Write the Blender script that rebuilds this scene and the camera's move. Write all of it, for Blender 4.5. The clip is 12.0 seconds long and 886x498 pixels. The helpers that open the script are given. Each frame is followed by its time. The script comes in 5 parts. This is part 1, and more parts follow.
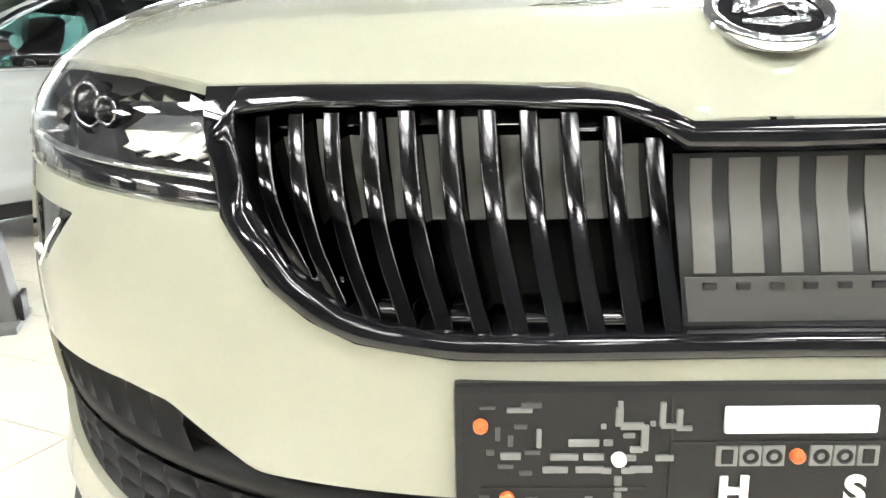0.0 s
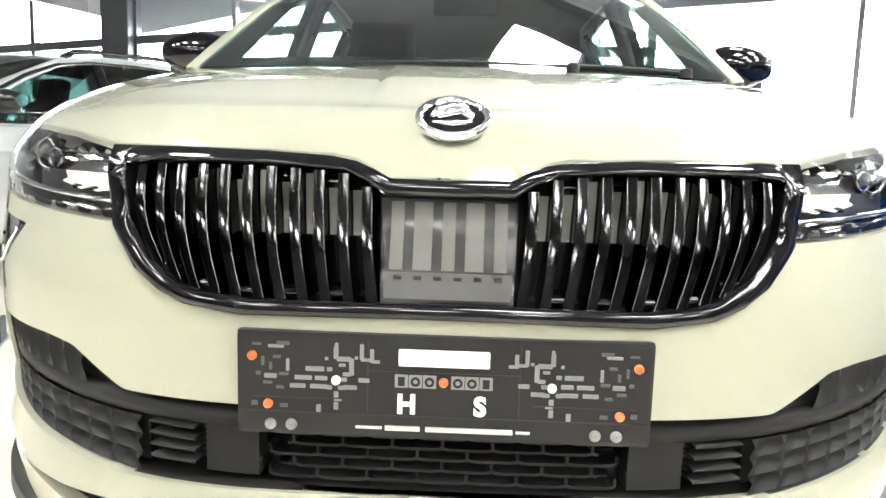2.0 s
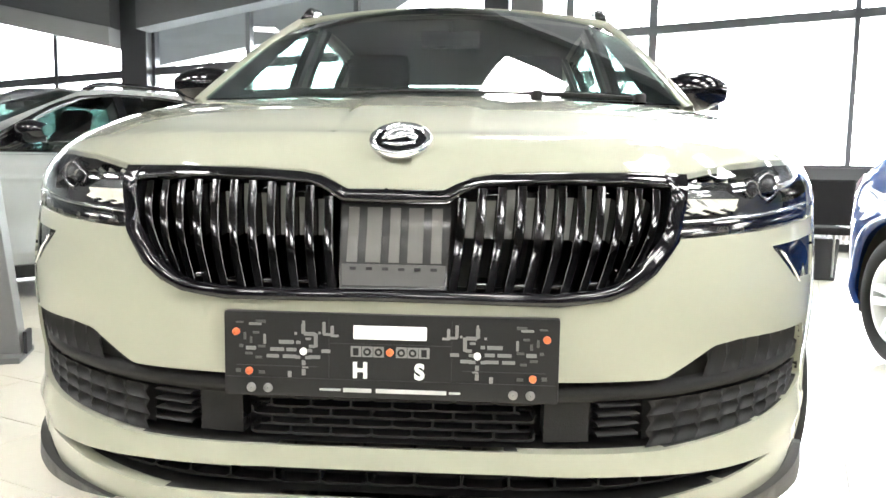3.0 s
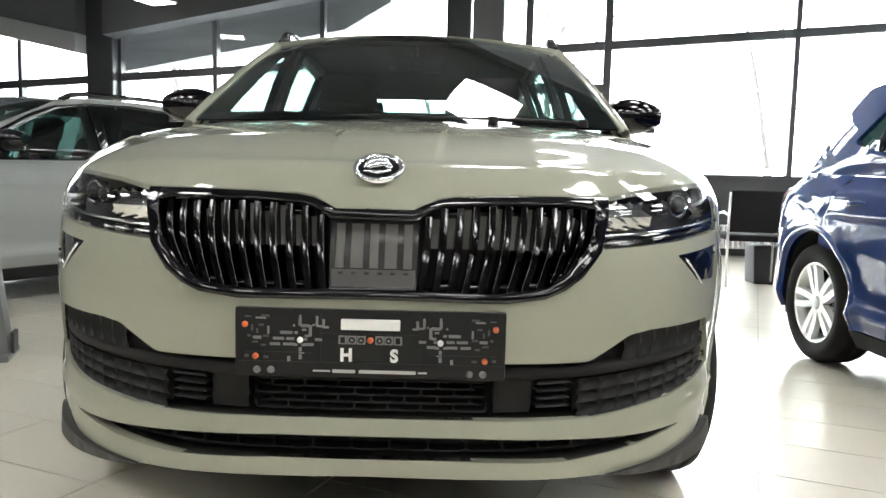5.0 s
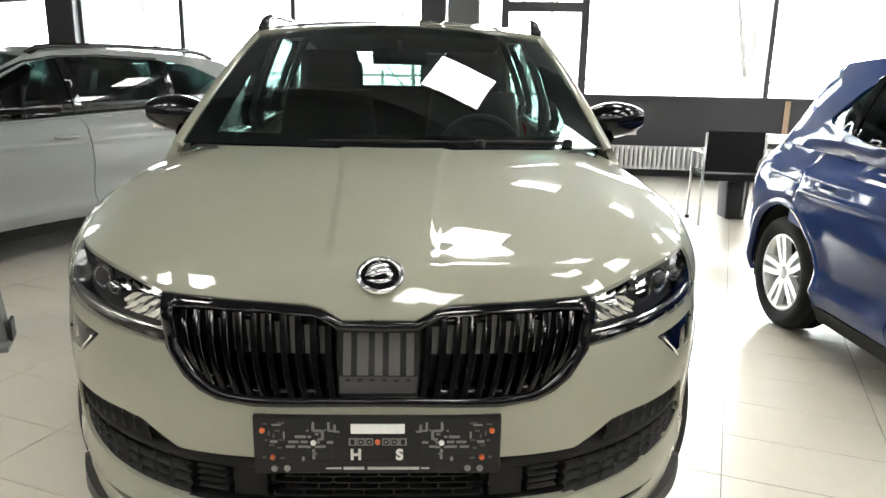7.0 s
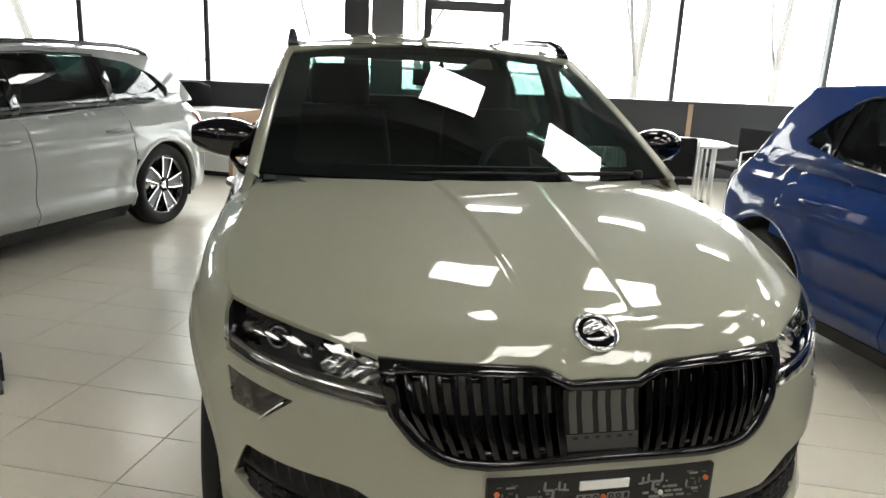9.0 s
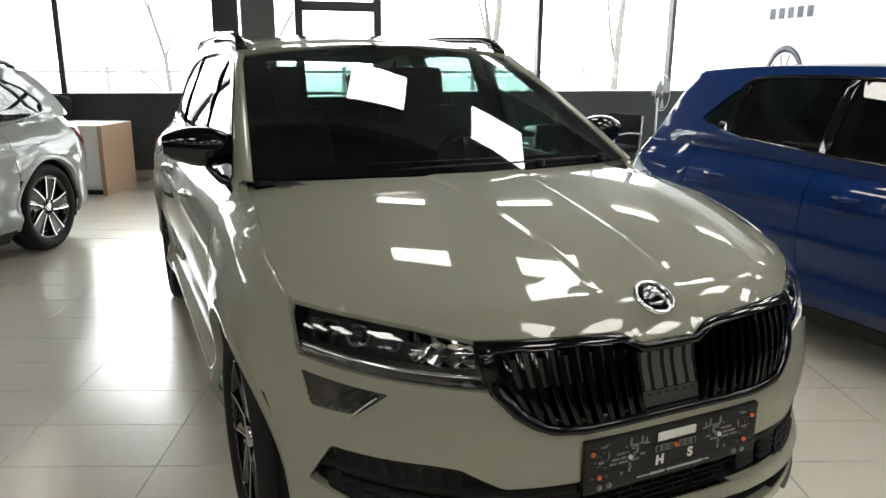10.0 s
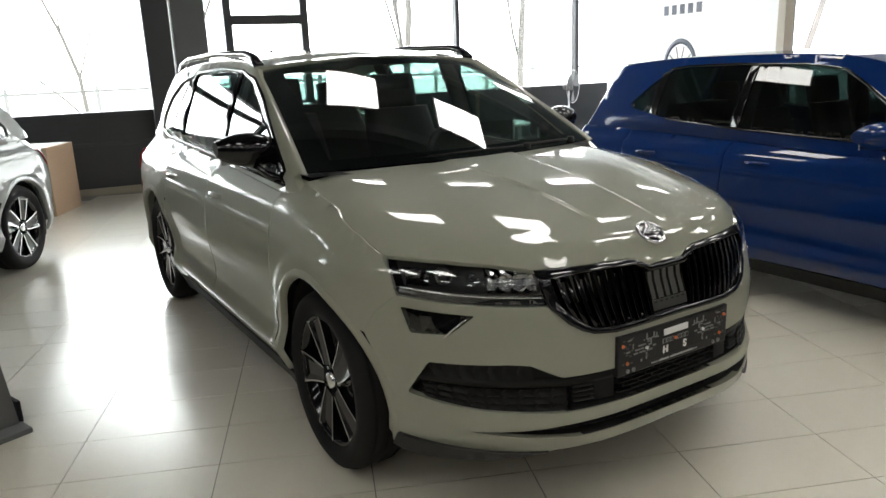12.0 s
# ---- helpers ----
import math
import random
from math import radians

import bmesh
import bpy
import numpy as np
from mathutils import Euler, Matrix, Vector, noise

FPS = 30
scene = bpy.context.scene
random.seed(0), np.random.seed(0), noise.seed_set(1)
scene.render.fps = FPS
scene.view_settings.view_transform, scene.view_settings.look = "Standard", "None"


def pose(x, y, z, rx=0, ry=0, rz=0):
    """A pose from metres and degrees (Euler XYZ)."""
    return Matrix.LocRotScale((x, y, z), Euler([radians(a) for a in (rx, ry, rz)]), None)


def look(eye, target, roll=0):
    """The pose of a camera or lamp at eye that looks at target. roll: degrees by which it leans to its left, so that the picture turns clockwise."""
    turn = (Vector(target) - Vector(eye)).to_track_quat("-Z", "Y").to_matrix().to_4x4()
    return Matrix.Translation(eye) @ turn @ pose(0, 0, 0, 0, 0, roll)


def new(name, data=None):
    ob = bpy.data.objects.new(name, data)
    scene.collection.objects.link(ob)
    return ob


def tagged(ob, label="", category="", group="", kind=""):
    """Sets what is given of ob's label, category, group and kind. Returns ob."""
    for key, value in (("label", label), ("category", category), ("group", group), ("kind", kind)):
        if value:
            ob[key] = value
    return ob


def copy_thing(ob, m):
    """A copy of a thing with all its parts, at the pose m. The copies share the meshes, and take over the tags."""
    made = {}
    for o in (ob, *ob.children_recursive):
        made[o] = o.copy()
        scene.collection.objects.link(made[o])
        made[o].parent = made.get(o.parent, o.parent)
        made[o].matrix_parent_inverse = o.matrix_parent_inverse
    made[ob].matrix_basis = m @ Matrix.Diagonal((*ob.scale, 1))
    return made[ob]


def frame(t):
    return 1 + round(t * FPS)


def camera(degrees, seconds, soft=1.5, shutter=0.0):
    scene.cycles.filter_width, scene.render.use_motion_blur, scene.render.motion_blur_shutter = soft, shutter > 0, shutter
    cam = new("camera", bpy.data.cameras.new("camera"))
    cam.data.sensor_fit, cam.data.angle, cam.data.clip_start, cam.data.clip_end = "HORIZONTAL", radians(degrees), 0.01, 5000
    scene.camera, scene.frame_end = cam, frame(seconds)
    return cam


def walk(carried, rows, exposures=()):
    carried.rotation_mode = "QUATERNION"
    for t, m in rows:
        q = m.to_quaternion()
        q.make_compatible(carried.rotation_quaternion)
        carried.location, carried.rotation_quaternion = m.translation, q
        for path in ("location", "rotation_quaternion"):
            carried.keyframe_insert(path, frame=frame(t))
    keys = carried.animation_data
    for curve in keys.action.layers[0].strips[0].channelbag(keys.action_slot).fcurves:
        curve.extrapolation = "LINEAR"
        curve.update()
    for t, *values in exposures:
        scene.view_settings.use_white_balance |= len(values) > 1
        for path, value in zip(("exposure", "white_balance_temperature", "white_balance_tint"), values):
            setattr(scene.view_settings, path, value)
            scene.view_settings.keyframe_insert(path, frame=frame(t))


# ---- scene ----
from mathutils.geometry import delaunay_2d_cdt

cam = camera(62.25, 12.0)
PATH = [
    (0, (-0.255, -0.505, 0.868), (76.60, -1.23, 1.82)),
    (0.5, (-0.201, -0.588, 0.870), (78.33, -0.47, 1.03)),
    (1, (-0.130, -0.686, 0.868), (79.81, 0.32, 0.43)),
    (1.5, (-0.066, -0.790, 0.868), (81.14, 1.00, 0.83)),
    (2, (0.019, -0.883, 0.868), (82.28, 1.70, 1.58)),
    (2.5, (0.090, -0.986, 0.863), (83.26, 1.60, 2.43)),
    (3, (0.138, -1.108, 0.856), (84.12, 1.00, 2.90)),
    (5, (0.137, -1.394, 0.893), (84.53, 1.44, -0.03)),
    (5.5, (0.132, -1.395, 0.876), (85.65, 1.00, -0.84)),
    (6, (0.118, -1.324, 0.912), (84.61, 1.08, -1.56)),
    (6.5, (0.105, -1.315, 1.122), (80.22, 0.70, -2.03)),
    (6.7, (0.104, -1.362, 1.253), (77.04, 0.89, -1.91)),
    (8.3, (-0.381, -1.473, 1.488), (74.82, 2.86, -7.75)),
    (8.5, (-0.471, -1.412, 1.485), (74.94, 2.77, -8.84)),
    (9, (-0.686, -1.284, 1.495), (75.17, 2.75, -12.92)),
    (9.5, (-0.968, -1.279, 1.502), (74.93, 2.11, -20.82)),
    (10, (-1.190, -1.202, 1.476), (75.42, 0.51, -24.72)),
    (10.5, (-1.389, -1.181, 1.504), (75.11, -0.72, -28.22)),
    (11, (-1.639, -1.275, 1.501), (74.75, -2.10, -31.34)),
    (11.5, (-1.750, -1.385, 1.507), (75.13, -2.31, -33.25)),
    (12, (-1.861, -1.512, 1.497), (75.57, -2.28, -32.11)),
]
EXPOSURES = [(0.0, 3.70, 6350, 9), (1.5, 3.80, 6350, 9), (3.0, 3.42, 6350, 9), (4.8, 2.32, 6350, 9), (6.5, 2.18, 6450, 9), (8.3, 1.85, 6650, 9), (9.5, 1.46, 6650, 9), (10.5, 1.15, 6500, 9), (12.0, 1.16, 6500, 9)]
walk(cam, [(t, pose(*eye, tilt, 0, yaw) @ pose(0, 0, 0, 0, 0, roll)) for t, eye, (tilt, roll, yaw) in PATH], EXPOSURES)

# ---- daylight, lamps ----
world = bpy.data.worlds.new("world")
scene.world = world
world.use_nodes = True
sky = world.node_tree.nodes.new("ShaderNodeTexSky")
sky.sky_type, sky.sun_disc = "NISHITA", False
sky.sun_elevation, sky.sun_rotation = radians(46), radians(200)
sky.air_density, sky.dust_density, sky.ozone_density = 1.0, 1.0, 1.0
world.node_tree.links.new(sky.outputs[0], world.node_tree.nodes["Background"].inputs[0])
world.node_tree.nodes["Background"].inputs[1].default_value = 0.15

sun = new("sun", bpy.data.lights.new("sun", "SUN"))
sun.data.energy, sun.data.angle, sun.data.color = 5.0, radians(12), (1.0, 0.97, 0.92)
sun.matrix_world = look((-12, -30, 34), (0, 0, 0))


# ---- materials ----
def material(name, color, rough=0.5, metal=0.0, coat=0.0, grain=0.0, scale=8.0, bump=0.0, vary=0.0, spec=0.5, big=None, shine=0.03):
    """A Principled surface with colour variation at two scales and fine relief."""
    m = bpy.data.materials.new(name)
    m.use_nodes = True
    nt = m.node_tree
    b = nt.nodes["Principled BSDF"]
    b.inputs["Base Color"].default_value = (*color, 1)
    b.inputs["Roughness"].default_value, b.inputs["Metallic"].default_value = rough, metal
    b.inputs["Coat Weight"].default_value, b.inputs["Coat Roughness"].default_value = coat, shine
    b.inputs["Specular IOR Level"].default_value = spec
    if grain or bump or vary:
        co = nt.nodes.new("ShaderNodeTexCoord")
        n1, n2 = nt.nodes.new("ShaderNodeTexNoise"), nt.nodes.new("ShaderNodeTexNoise")
        n1.inputs["Scale"].default_value, n1.inputs["Detail"].default_value = scale * 12, 4
        n2.inputs["Scale"].default_value, n2.inputs["Detail"].default_value = big or scale * 0.4, 3
        for n in (n1, n2):
            nt.links.new(co.outputs["Object"], n.inputs["Vector"])
        if grain:
            mix = nt.nodes.new("ShaderNodeMix")
            mix.data_type = "RGBA"
            add = nt.nodes.new("ShaderNodeMath")
            add.operation = "ADD"
            nt.links.new(n1.outputs["Fac"], add.inputs[0])
            nt.links.new(n2.outputs["Fac"], add.inputs[1])
            half = nt.nodes.new("ShaderNodeMath")
            half.operation = "MULTIPLY"
            half.inputs[1].default_value = 0.5
            nt.links.new(add.outputs[0], half.inputs[0])
            mix.inputs["A"].default_value = (*[c * (1 - grain) for c in color], 1)
            mix.inputs["B"].default_value = (*[min(1, c * (1 + grain)) for c in color], 1)
            nt.links.new(half.outputs[0], mix.inputs["Factor"])
            nt.links.new(mix.outputs["Result"], b.inputs["Base Color"])
        if vary:
            r = nt.nodes.new("ShaderNodeMapRange")
            r.inputs["To Min"].default_value, r.inputs["To Max"].default_value = max(0.0, rough - vary), min(1.0, rough + vary)
            nt.links.new(n2.outputs["Fac"], r.inputs["Value"])
            nt.links.new(r.outputs[0], b.inputs["Roughness"])
        if bump:
            bp = nt.nodes.new("ShaderNodeBump")
            bp.inputs["Strength"].default_value, bp.inputs["Distance"].default_value = bump, 0.002
            nt.links.new(n1.outputs["Fac"], bp.inputs["Height"])
            nt.links.new(bp.outputs[0], b.inputs["Normal"])
    return m


def glass(name, tint, rough=0.0, ior=1.5, gain=1.0):
    """A thin pane: tinted see-through with a mirror gloss that grows at grazing angles."""
    m = bpy.data.materials.new(name)
    m.use_nodes = True
    nt = m.node_tree
    nt.nodes.remove(nt.nodes["Principled BSDF"])
    tr, gl, mx, lw, pw, fr = (nt.nodes.new("ShaderNode" + k) for k in ("BsdfTransparent", "BsdfGlossy", "MixShader", "LayerWeight", "Math", "MapRange"))
    tr.inputs[0].default_value = (*tint, 1)
    gl.inputs["Color"].default_value = (gain, gain, gain, 1)
    gl.inputs["Roughness"].default_value = rough
    lw.inputs["Blend"].default_value = 0.5
    pw.operation = "POWER"
    pw.inputs[1].default_value = 5.0
    fr.inputs["To Min"].default_value = 2 * ((ior - 1) / (ior + 1)) ** 2
    nt.links.new(lw.outputs["Facing"], pw.inputs[0])
    nt.links.new(pw.outputs[0], fr.inputs["Value"])
    nt.links.new(fr.outputs[0], mx.inputs[0])
    nt.links.new(tr.outputs[0], mx.inputs[1])
    nt.links.new(gl.outputs[0], mx.inputs[2])
    nt.links.new(mx.outputs[0], nt.nodes["Material Output"].inputs[0])
    return m


def glow(name, color, strength):
    m = bpy.data.materials.new(name)
    m.use_nodes = True
    b = m.node_tree.nodes["Principled BSDF"]
    b.inputs["Base Color"].default_value = (0.8, 0.8, 0.8, 1)
    b.inputs["Emission Color"].default_value, b.inputs["Emission Strength"].default_value = (*color, 1), strength
    return m


PAINT = material("steel_grey_paint", (0.270, 0.273, 0.214), 0.4, 0.0, 1.0, 0.03, 2.0, spec=0.1)
BLUE = material("race_blue_paint", (0.0004, 0.018, 0.105), 0.5, 0.0, 0.8, 0.03, 2.0, spec=0.03)
SILVER = material("silver_grey_paint", (0.25, 0.258, 0.25), 0.4, 0.0, 0.9, 0.03, 2.0, spec=0.1)
GLOSS = material("gloss_black_trim", (0.005, 0.005, 0.006), 0.07, 0.0, 0.0, vary=0.02)
PLASTIC = material("dark_grain_plastic", (0.014, 0.014, 0.0135), 0.55, spec=0.15, grain=0.12, scale=30, bump=0.25)
SPAT = material("grey_grain_plastic", (0.021, 0.021, 0.020), 0.55, grain=0.1, scale=30, bump=0.2)
DARK = material("dark_cavity", (0.008, 0.008, 0.008), 0.7, grain=0.2, scale=10)
# Flat grey stands in for the floor reflected in gloss black grille inserts.
INSERT = material("reflected_grey_insert", (0.10, 0.10, 0.088), 0.35, grain=0.08, scale=10)
STRIPE = material("dull_grey_stripe", (0.078, 0.077, 0.068), 0.3, grain=0.08, scale=10)
SENSOR = material("smoked_sensor_panel", (0.020, 0.020, 0.019), 0.16, grain=0.1, scale=12)
SENSORLOW = material("grey_sensor_base", (0.044, 0.043, 0.039), 0.3, grain=0.1, scale=12)
BLACKCHROME = material("black_chrome", (0.045, 0.045, 0.046), 0.09, 1.0, vary=0.04, scale=20)
REFLECTOR = material("bright_reflector", (0.80, 0.80, 0.80), 0.09, 1.0, vary=0.04, scale=20)
CHROME = material("chrome", (0.75, 0.75, 0.76), 0.06, 1.0, vary=0.03)
SMOKECHROME = material("smoked_chrome", (0.36, 0.36, 0.37), 0.12, 1.0, vary=0.05, scale=20)
SMOKE = material("smoked_reflector", (0.16, 0.16, 0.165), 0.15, 1.0, vary=0.05)
SATIN = material("machined_alloy", (0.66, 0.66, 0.65), 0.24, 1.0, vary=0.05, scale=20, grain=0.05)
ALLOY = material("silver_alloy_paint", (0.72, 0.73, 0.73), 0.3, 0.35, 0.5, grain=0.04, scale=12)
RUBBER = material("tyre_rubber", (0.012, 0.012, 0.012), 0.75, spec=0.2, grain=0.25, scale=14, bump=0.3)
WSGLASS = glass("windscreen_glass", (0.38, 0.48, 0.45), ior=1.62)
SIDEGLASS = glass("side_window_glass", (0.34, 0.50, 0.46), ior=1.6)
PRIVACY = glass("dark_privacy_glass", (0.055, 0.085, 0.08), ior=1.42)
LENS = glass("clear_lamp_lens", (0.88, 0.89, 0.89), ior=1.46)
FOGLENS = glass("smoked_fog_lens", (0.26, 0.27, 0.28), ior=1.5)
PANEGLASS = glass("window_pane_glass", (0.93, 0.95, 0.94), ior=1.35)
CLOTH = material("charcoal_seat_cloth", (0.013, 0.0135, 0.0135), 0.85, grain=0.25, scale=40, bump=0.3)
DASH = material("soft_dash_plastic", (0.022, 0.022, 0.023), 0.6, grain=0.15, scale=30, bump=0.25)
WHITE = material("white_print", (0.72, 0.72, 0.70), 0.5, grain=0.06, scale=20)
HOLDER = material("plate_holder_plastic", (0.011, 0.011, 0.0115), 0.38, spec=0.25, grain=0.15, scale=30, bump=0.15)
FAINT = material("faint_grey_marks", (0.05, 0.05, 0.048), 0.45, grain=0.1, scale=30)
BARPRINT = material("dull_white_print", (0.40, 0.40, 0.39), 0.5, grain=0.1, scale=30)
MARK = material("moulded_grey_marks", (0.16, 0.16, 0.155), 0.4, grain=0.1, scale=30)
ORANGE = material("orange_plug", (0.62, 0.12, 0.03), 0.4, grain=0.1, scale=30)
# Pale base colour paints the window reflection onto the hatchback's tail lamps.
GLARELAMP = material("glare_tail_lens", (0.50, 0.40, 0.40), 0.08, 0.0, 1.0, grain=0.2, scale=20)
RED = material("red_tail_lens", (0.35, 0.01, 0.012), 0.1, 0.0, 1.0, grain=0.2, scale=20)


# ---- mesh helpers ----
def mesh_of(name, bm, mat, smooth=True):
    me = bpy.data.meshes.new(name)
    if smooth:
        for f in bm.faces:
            f.smooth = True
    bm.to_mesh(me)
    bm.free()
    me.materials.append(mat)
    return me


def part(name, bm, mat, parent, label="", smooth=True):
    """Links a bmesh as one mesh object under a thing or a part."""
    ob = new(name, mesh_of(name, bm, mat, smooth))
    ob.parent = parent
    return tagged(ob, label)


def thing(name, bm, mat, label, category, group="", kind="", smooth=False):
    return tagged(new(name, mesh_of(name, bm, mat, smooth)), label, category, group, kind)


def root(name, label, category, m=Matrix(), group="", kind=""):
    ob = new(name)
    ob.matrix_world = m
    return tagged(ob, label, category, group, kind)


def inside(p, poly):
    hit, n = False, len(poly)
    for i in range(n):
        (x1, y1), (x2, y2) = poly[i], poly[i - 1]
        if (y1 > p[1]) != (y2 > p[1]) and p[0] < (x2 - x1) * (p[1] - y1) / (y2 - y1) + x1:
            hit = not hit
    return hit


def dense(poly, step):
    out = []
    for i, a in enumerate(poly):
        b = poly[(i + 1) % len(poly)]
        n = max(1, math.ceil(math.dist(a, b) / step))
        out += [(a[0] + (b[0] - a[0]) * k / n, a[1] + (b[1] - a[1]) * k / n) for k in range(n)]
    return out


def rounded(poly, r, n=4):
    """The polygon with its corners rounded."""
    out = []
    for i, b in enumerate(poly):
        a, c = Vector(poly[i - 1]), Vector(poly[(i + 1) % len(poly)])
        b = Vector(b)
        k = min(r, (a - b).length * 0.45, (c - b).length * 0.45)
        p, q = b + (a - b).normalized() * k, b + (c - b).normalized() * k
        for j in range(n + 1):
            t = j / n
            v = p * (1 - t) ** 2 + b * 2 * t * (1 - t) + q * t**2
            out.append((v.x, v.y))
    return out


def patch(outline, fn, step=0.04, holes=(), lip=0.012, bm=None, lines=()):
    """A curved sheet: the outline less the holes, in the plane of fn's two parameters, laid on fn(u, v, out), with a folded edge of depth lip."""
    bm = bm or bmesh.new()
    loops = [dense(outline, step)] + [dense(h, step * 0.7) for h in holes]
    pts, edges = [], []
    for lp in loops:
        k = len(pts)
        pts += lp
        edges += [(k + i, k + (i + 1) % len(lp)) for i in range(len(lp))]
    for ln in lines:
        k = len(pts)
        pts += ln
        edges += [(k + i, k + i + 1) for i in range(len(ln) - 1)]
    bound = np.array(pts)
    us, vs = bound[:, 0], bound[:, 1]
    u = us.min() + step * 0.5
    while u < us.max():
        v = vs.min() + step * 0.5
        while v < vs.max():
            if np.min((us - u) ** 2 + (vs - v) ** 2) > (0.55 * step) ** 2 and inside((u, v), loops[0]) and not any(inside((u, v), h) for h in loops[1:]):
                pts.append((u, v))
            v += step
        u += step
    got = delaunay_2d_cdt([Vector(p) for p in pts], edges, [], 0, 1e-6)
    vv, faces = got[0], got[2]
    verts = {}
    count = {}
    mid_u, mid_v = sum(p[0] for p in loops[0]) / len(loops[0]), sum(p[1] for p in loops[0]) / len(loops[0])
    here = fn(mid_u, mid_v, 0.0)
    turn = (fn(mid_u + 0.01, mid_v, 0.0) - here).cross(fn(mid_u, mid_v + 0.01, 0.0) - here).dot(fn(mid_u, mid_v, 0.01) - here) < 0
    for f in faces:
        c = sum((vv[i] for i in f), Vector((0, 0))) / len(f)
        if not inside(c, loops[0]) or any(inside(c, h) for h in loops[1:]):
            continue
        for i in f:
            if i not in verts:
                verts[i] = bm.verts.new(fn(vv[i].x, vv[i].y, 0.0))
        bm.faces.new([verts[i] for i in (f[::-1] if turn else f)])
        for i in range(len(f)):
            e = (f[i], f[(i + 1) % len(f)])
            count[tuple(sorted(e))] = count.get(tuple(sorted(e)), 0) + 1
    if lip:
        rim = {}
        for (a, b), n in count.items():
            if n == 1:
                q = []
                for i in (a, b):
                    if i not in rim:
                        rim[i] = (bm.verts.new(fn(vv[i].x, vv[i].y, 0.0)), bm.verts.new(fn(vv[i].x, vv[i].y, -lip)))
                    q.append(rim[i])
                bm.faces.new((q[0][0], q[1][0], q[1][1], q[0][1]))
    return bm


def loft(rows, bm=None, closed=False):
    """Quads between rows of points."""
    bm = bm or bmesh.new()
    grid = [[bm.verts.new(p) for p in row] for row in rows]
    for a, b in zip(grid, grid[1:]):
        n = len(a)
        for i in range(n if closed else n - 1):
            bm.faces.new((a[i], a[(i + 1) % n], b[(i + 1) % n], b[i]))
    return bm


def cuboid(a, b, bevel=0.0, bm=None, m=None):
    bm = bm or bmesh.new()
    got = bmesh.ops.create_cube(bm, size=1, matrix=(m or Matrix()) @ Matrix.Translation([(p + q) / 2 for p, q in zip(a, b)]) @ Matrix.Diagonal([*[abs(q - p) for p, q in zip(a, b)], 1]))
    if bevel:
        es = {e for v in got["verts"] for e in v.link_edges}
        bmesh.ops.bevel(bm, geom=list(es), offset=bevel, segments=2, profile=0.7, affect="EDGES")
    return bm


def tube(pts, r, n=8, bm=None, cap=True):
    """A round bar along points; r may be one radius or one a point."""
    bm = bm or bmesh.new()
    pts = [Vector(p) for p in pts]
    rs = r if isinstance(r, (list, tuple)) else [r] * len(pts)
    rows, side = [], None
    for i, p in enumerate(pts):
        d = (pts[min(i + 1, len(pts) - 1)] - pts[max(i - 1, 0)]).normalized()
        side = d.orthogonal().normalized() if side is None else (side - d * side.dot(d)).normalized()
        up = d.cross(side)
        rows.append([p + (side * math.cos(a) + up * math.sin(a)) * rs[i] for a in (math.tau * k / n for k in range(n))])
    k = len(bm.verts)
    loft(rows, bm, True)
    if cap:
        bm.verts.ensure_lookup_table()
        bm.faces.new([bm.verts[k + i] for i in range(n)][::-1])
        bm.faces.new([bm.verts[len(bm.verts) - n + i] for i in range(n)])
    return bm


def spin(profile, axis_m, n=48, bm=None):
    """A turned shape: profile of (radius, along), about the z axis of axis_m."""
    return loft([[axis_m @ Vector((r * math.cos(a), r * math.sin(a), h)) for a in (math.tau * k / n for k in range(n))] for r, h in profile], bm, True)


# ---- the shape of a car body ----
def lin(v, xs, ys):
    """Smooth interpolation through control values."""
    if v <= xs[0]:
        return ys[0]
    for i in range(len(xs) - 1):
        if v <= xs[i + 1]:
            k = (v - xs[i]) / (xs[i + 1] - xs[i])
            d = [(ys[min(j + 1, len(ys) - 1)] - ys[max(j - 1, 0)]) / max(1e-6, xs[min(j + 1, len(xs) - 1)] - xs[max(j - 1, 0)]) for j in (i, i + 1)]
            h = xs[i + 1] - xs[i]
            return (2 * k**3 - 3 * k**2 + 1) * ys[i] + (k**3 - 2 * k**2 + k) * h * d[0] + (3 * k**2 - 2 * k**3) * ys[i + 1] + (k**3 - k**2) * h * d[1]
    return ys[-1]


W_CAR, D_NOSE, N_NOSE = 0.915, 0.85, 2.25


def plan_table():
    """The plan outline of the lower body: nose centre, corner, flank, tail; with arc length."""
    pts = []
    for i in range(241):
        a = math.pi / 2 * i / 240
        pts.append((W_CAR * math.sin(a) ** (2 / N_NOSE), math.hypot(D_NOSE * (1 - math.cos(a) ** (2 / N_NOSE)), 0.036)))
    for i in range(1, 60):
        pts.append((W_CAR, D_NOSE + (3.75 - D_NOSE) * i / 59))
    for i in range(1, 121):
        a = math.pi / 2 * i / 120
        pts.append((W_CAR * math.cos(a) ** (2 / 3.0), 3.75 + 0.62 * math.sin(a) ** (2 / 3.0)))
    s, out = 0.0, []
    for i, p in enumerate(pts):
        if i:
            s += math.dist(p, pts[i - 1])
        out.append((s, p[0], p[1]))
    return np.array(out)


PLAN = plan_table()


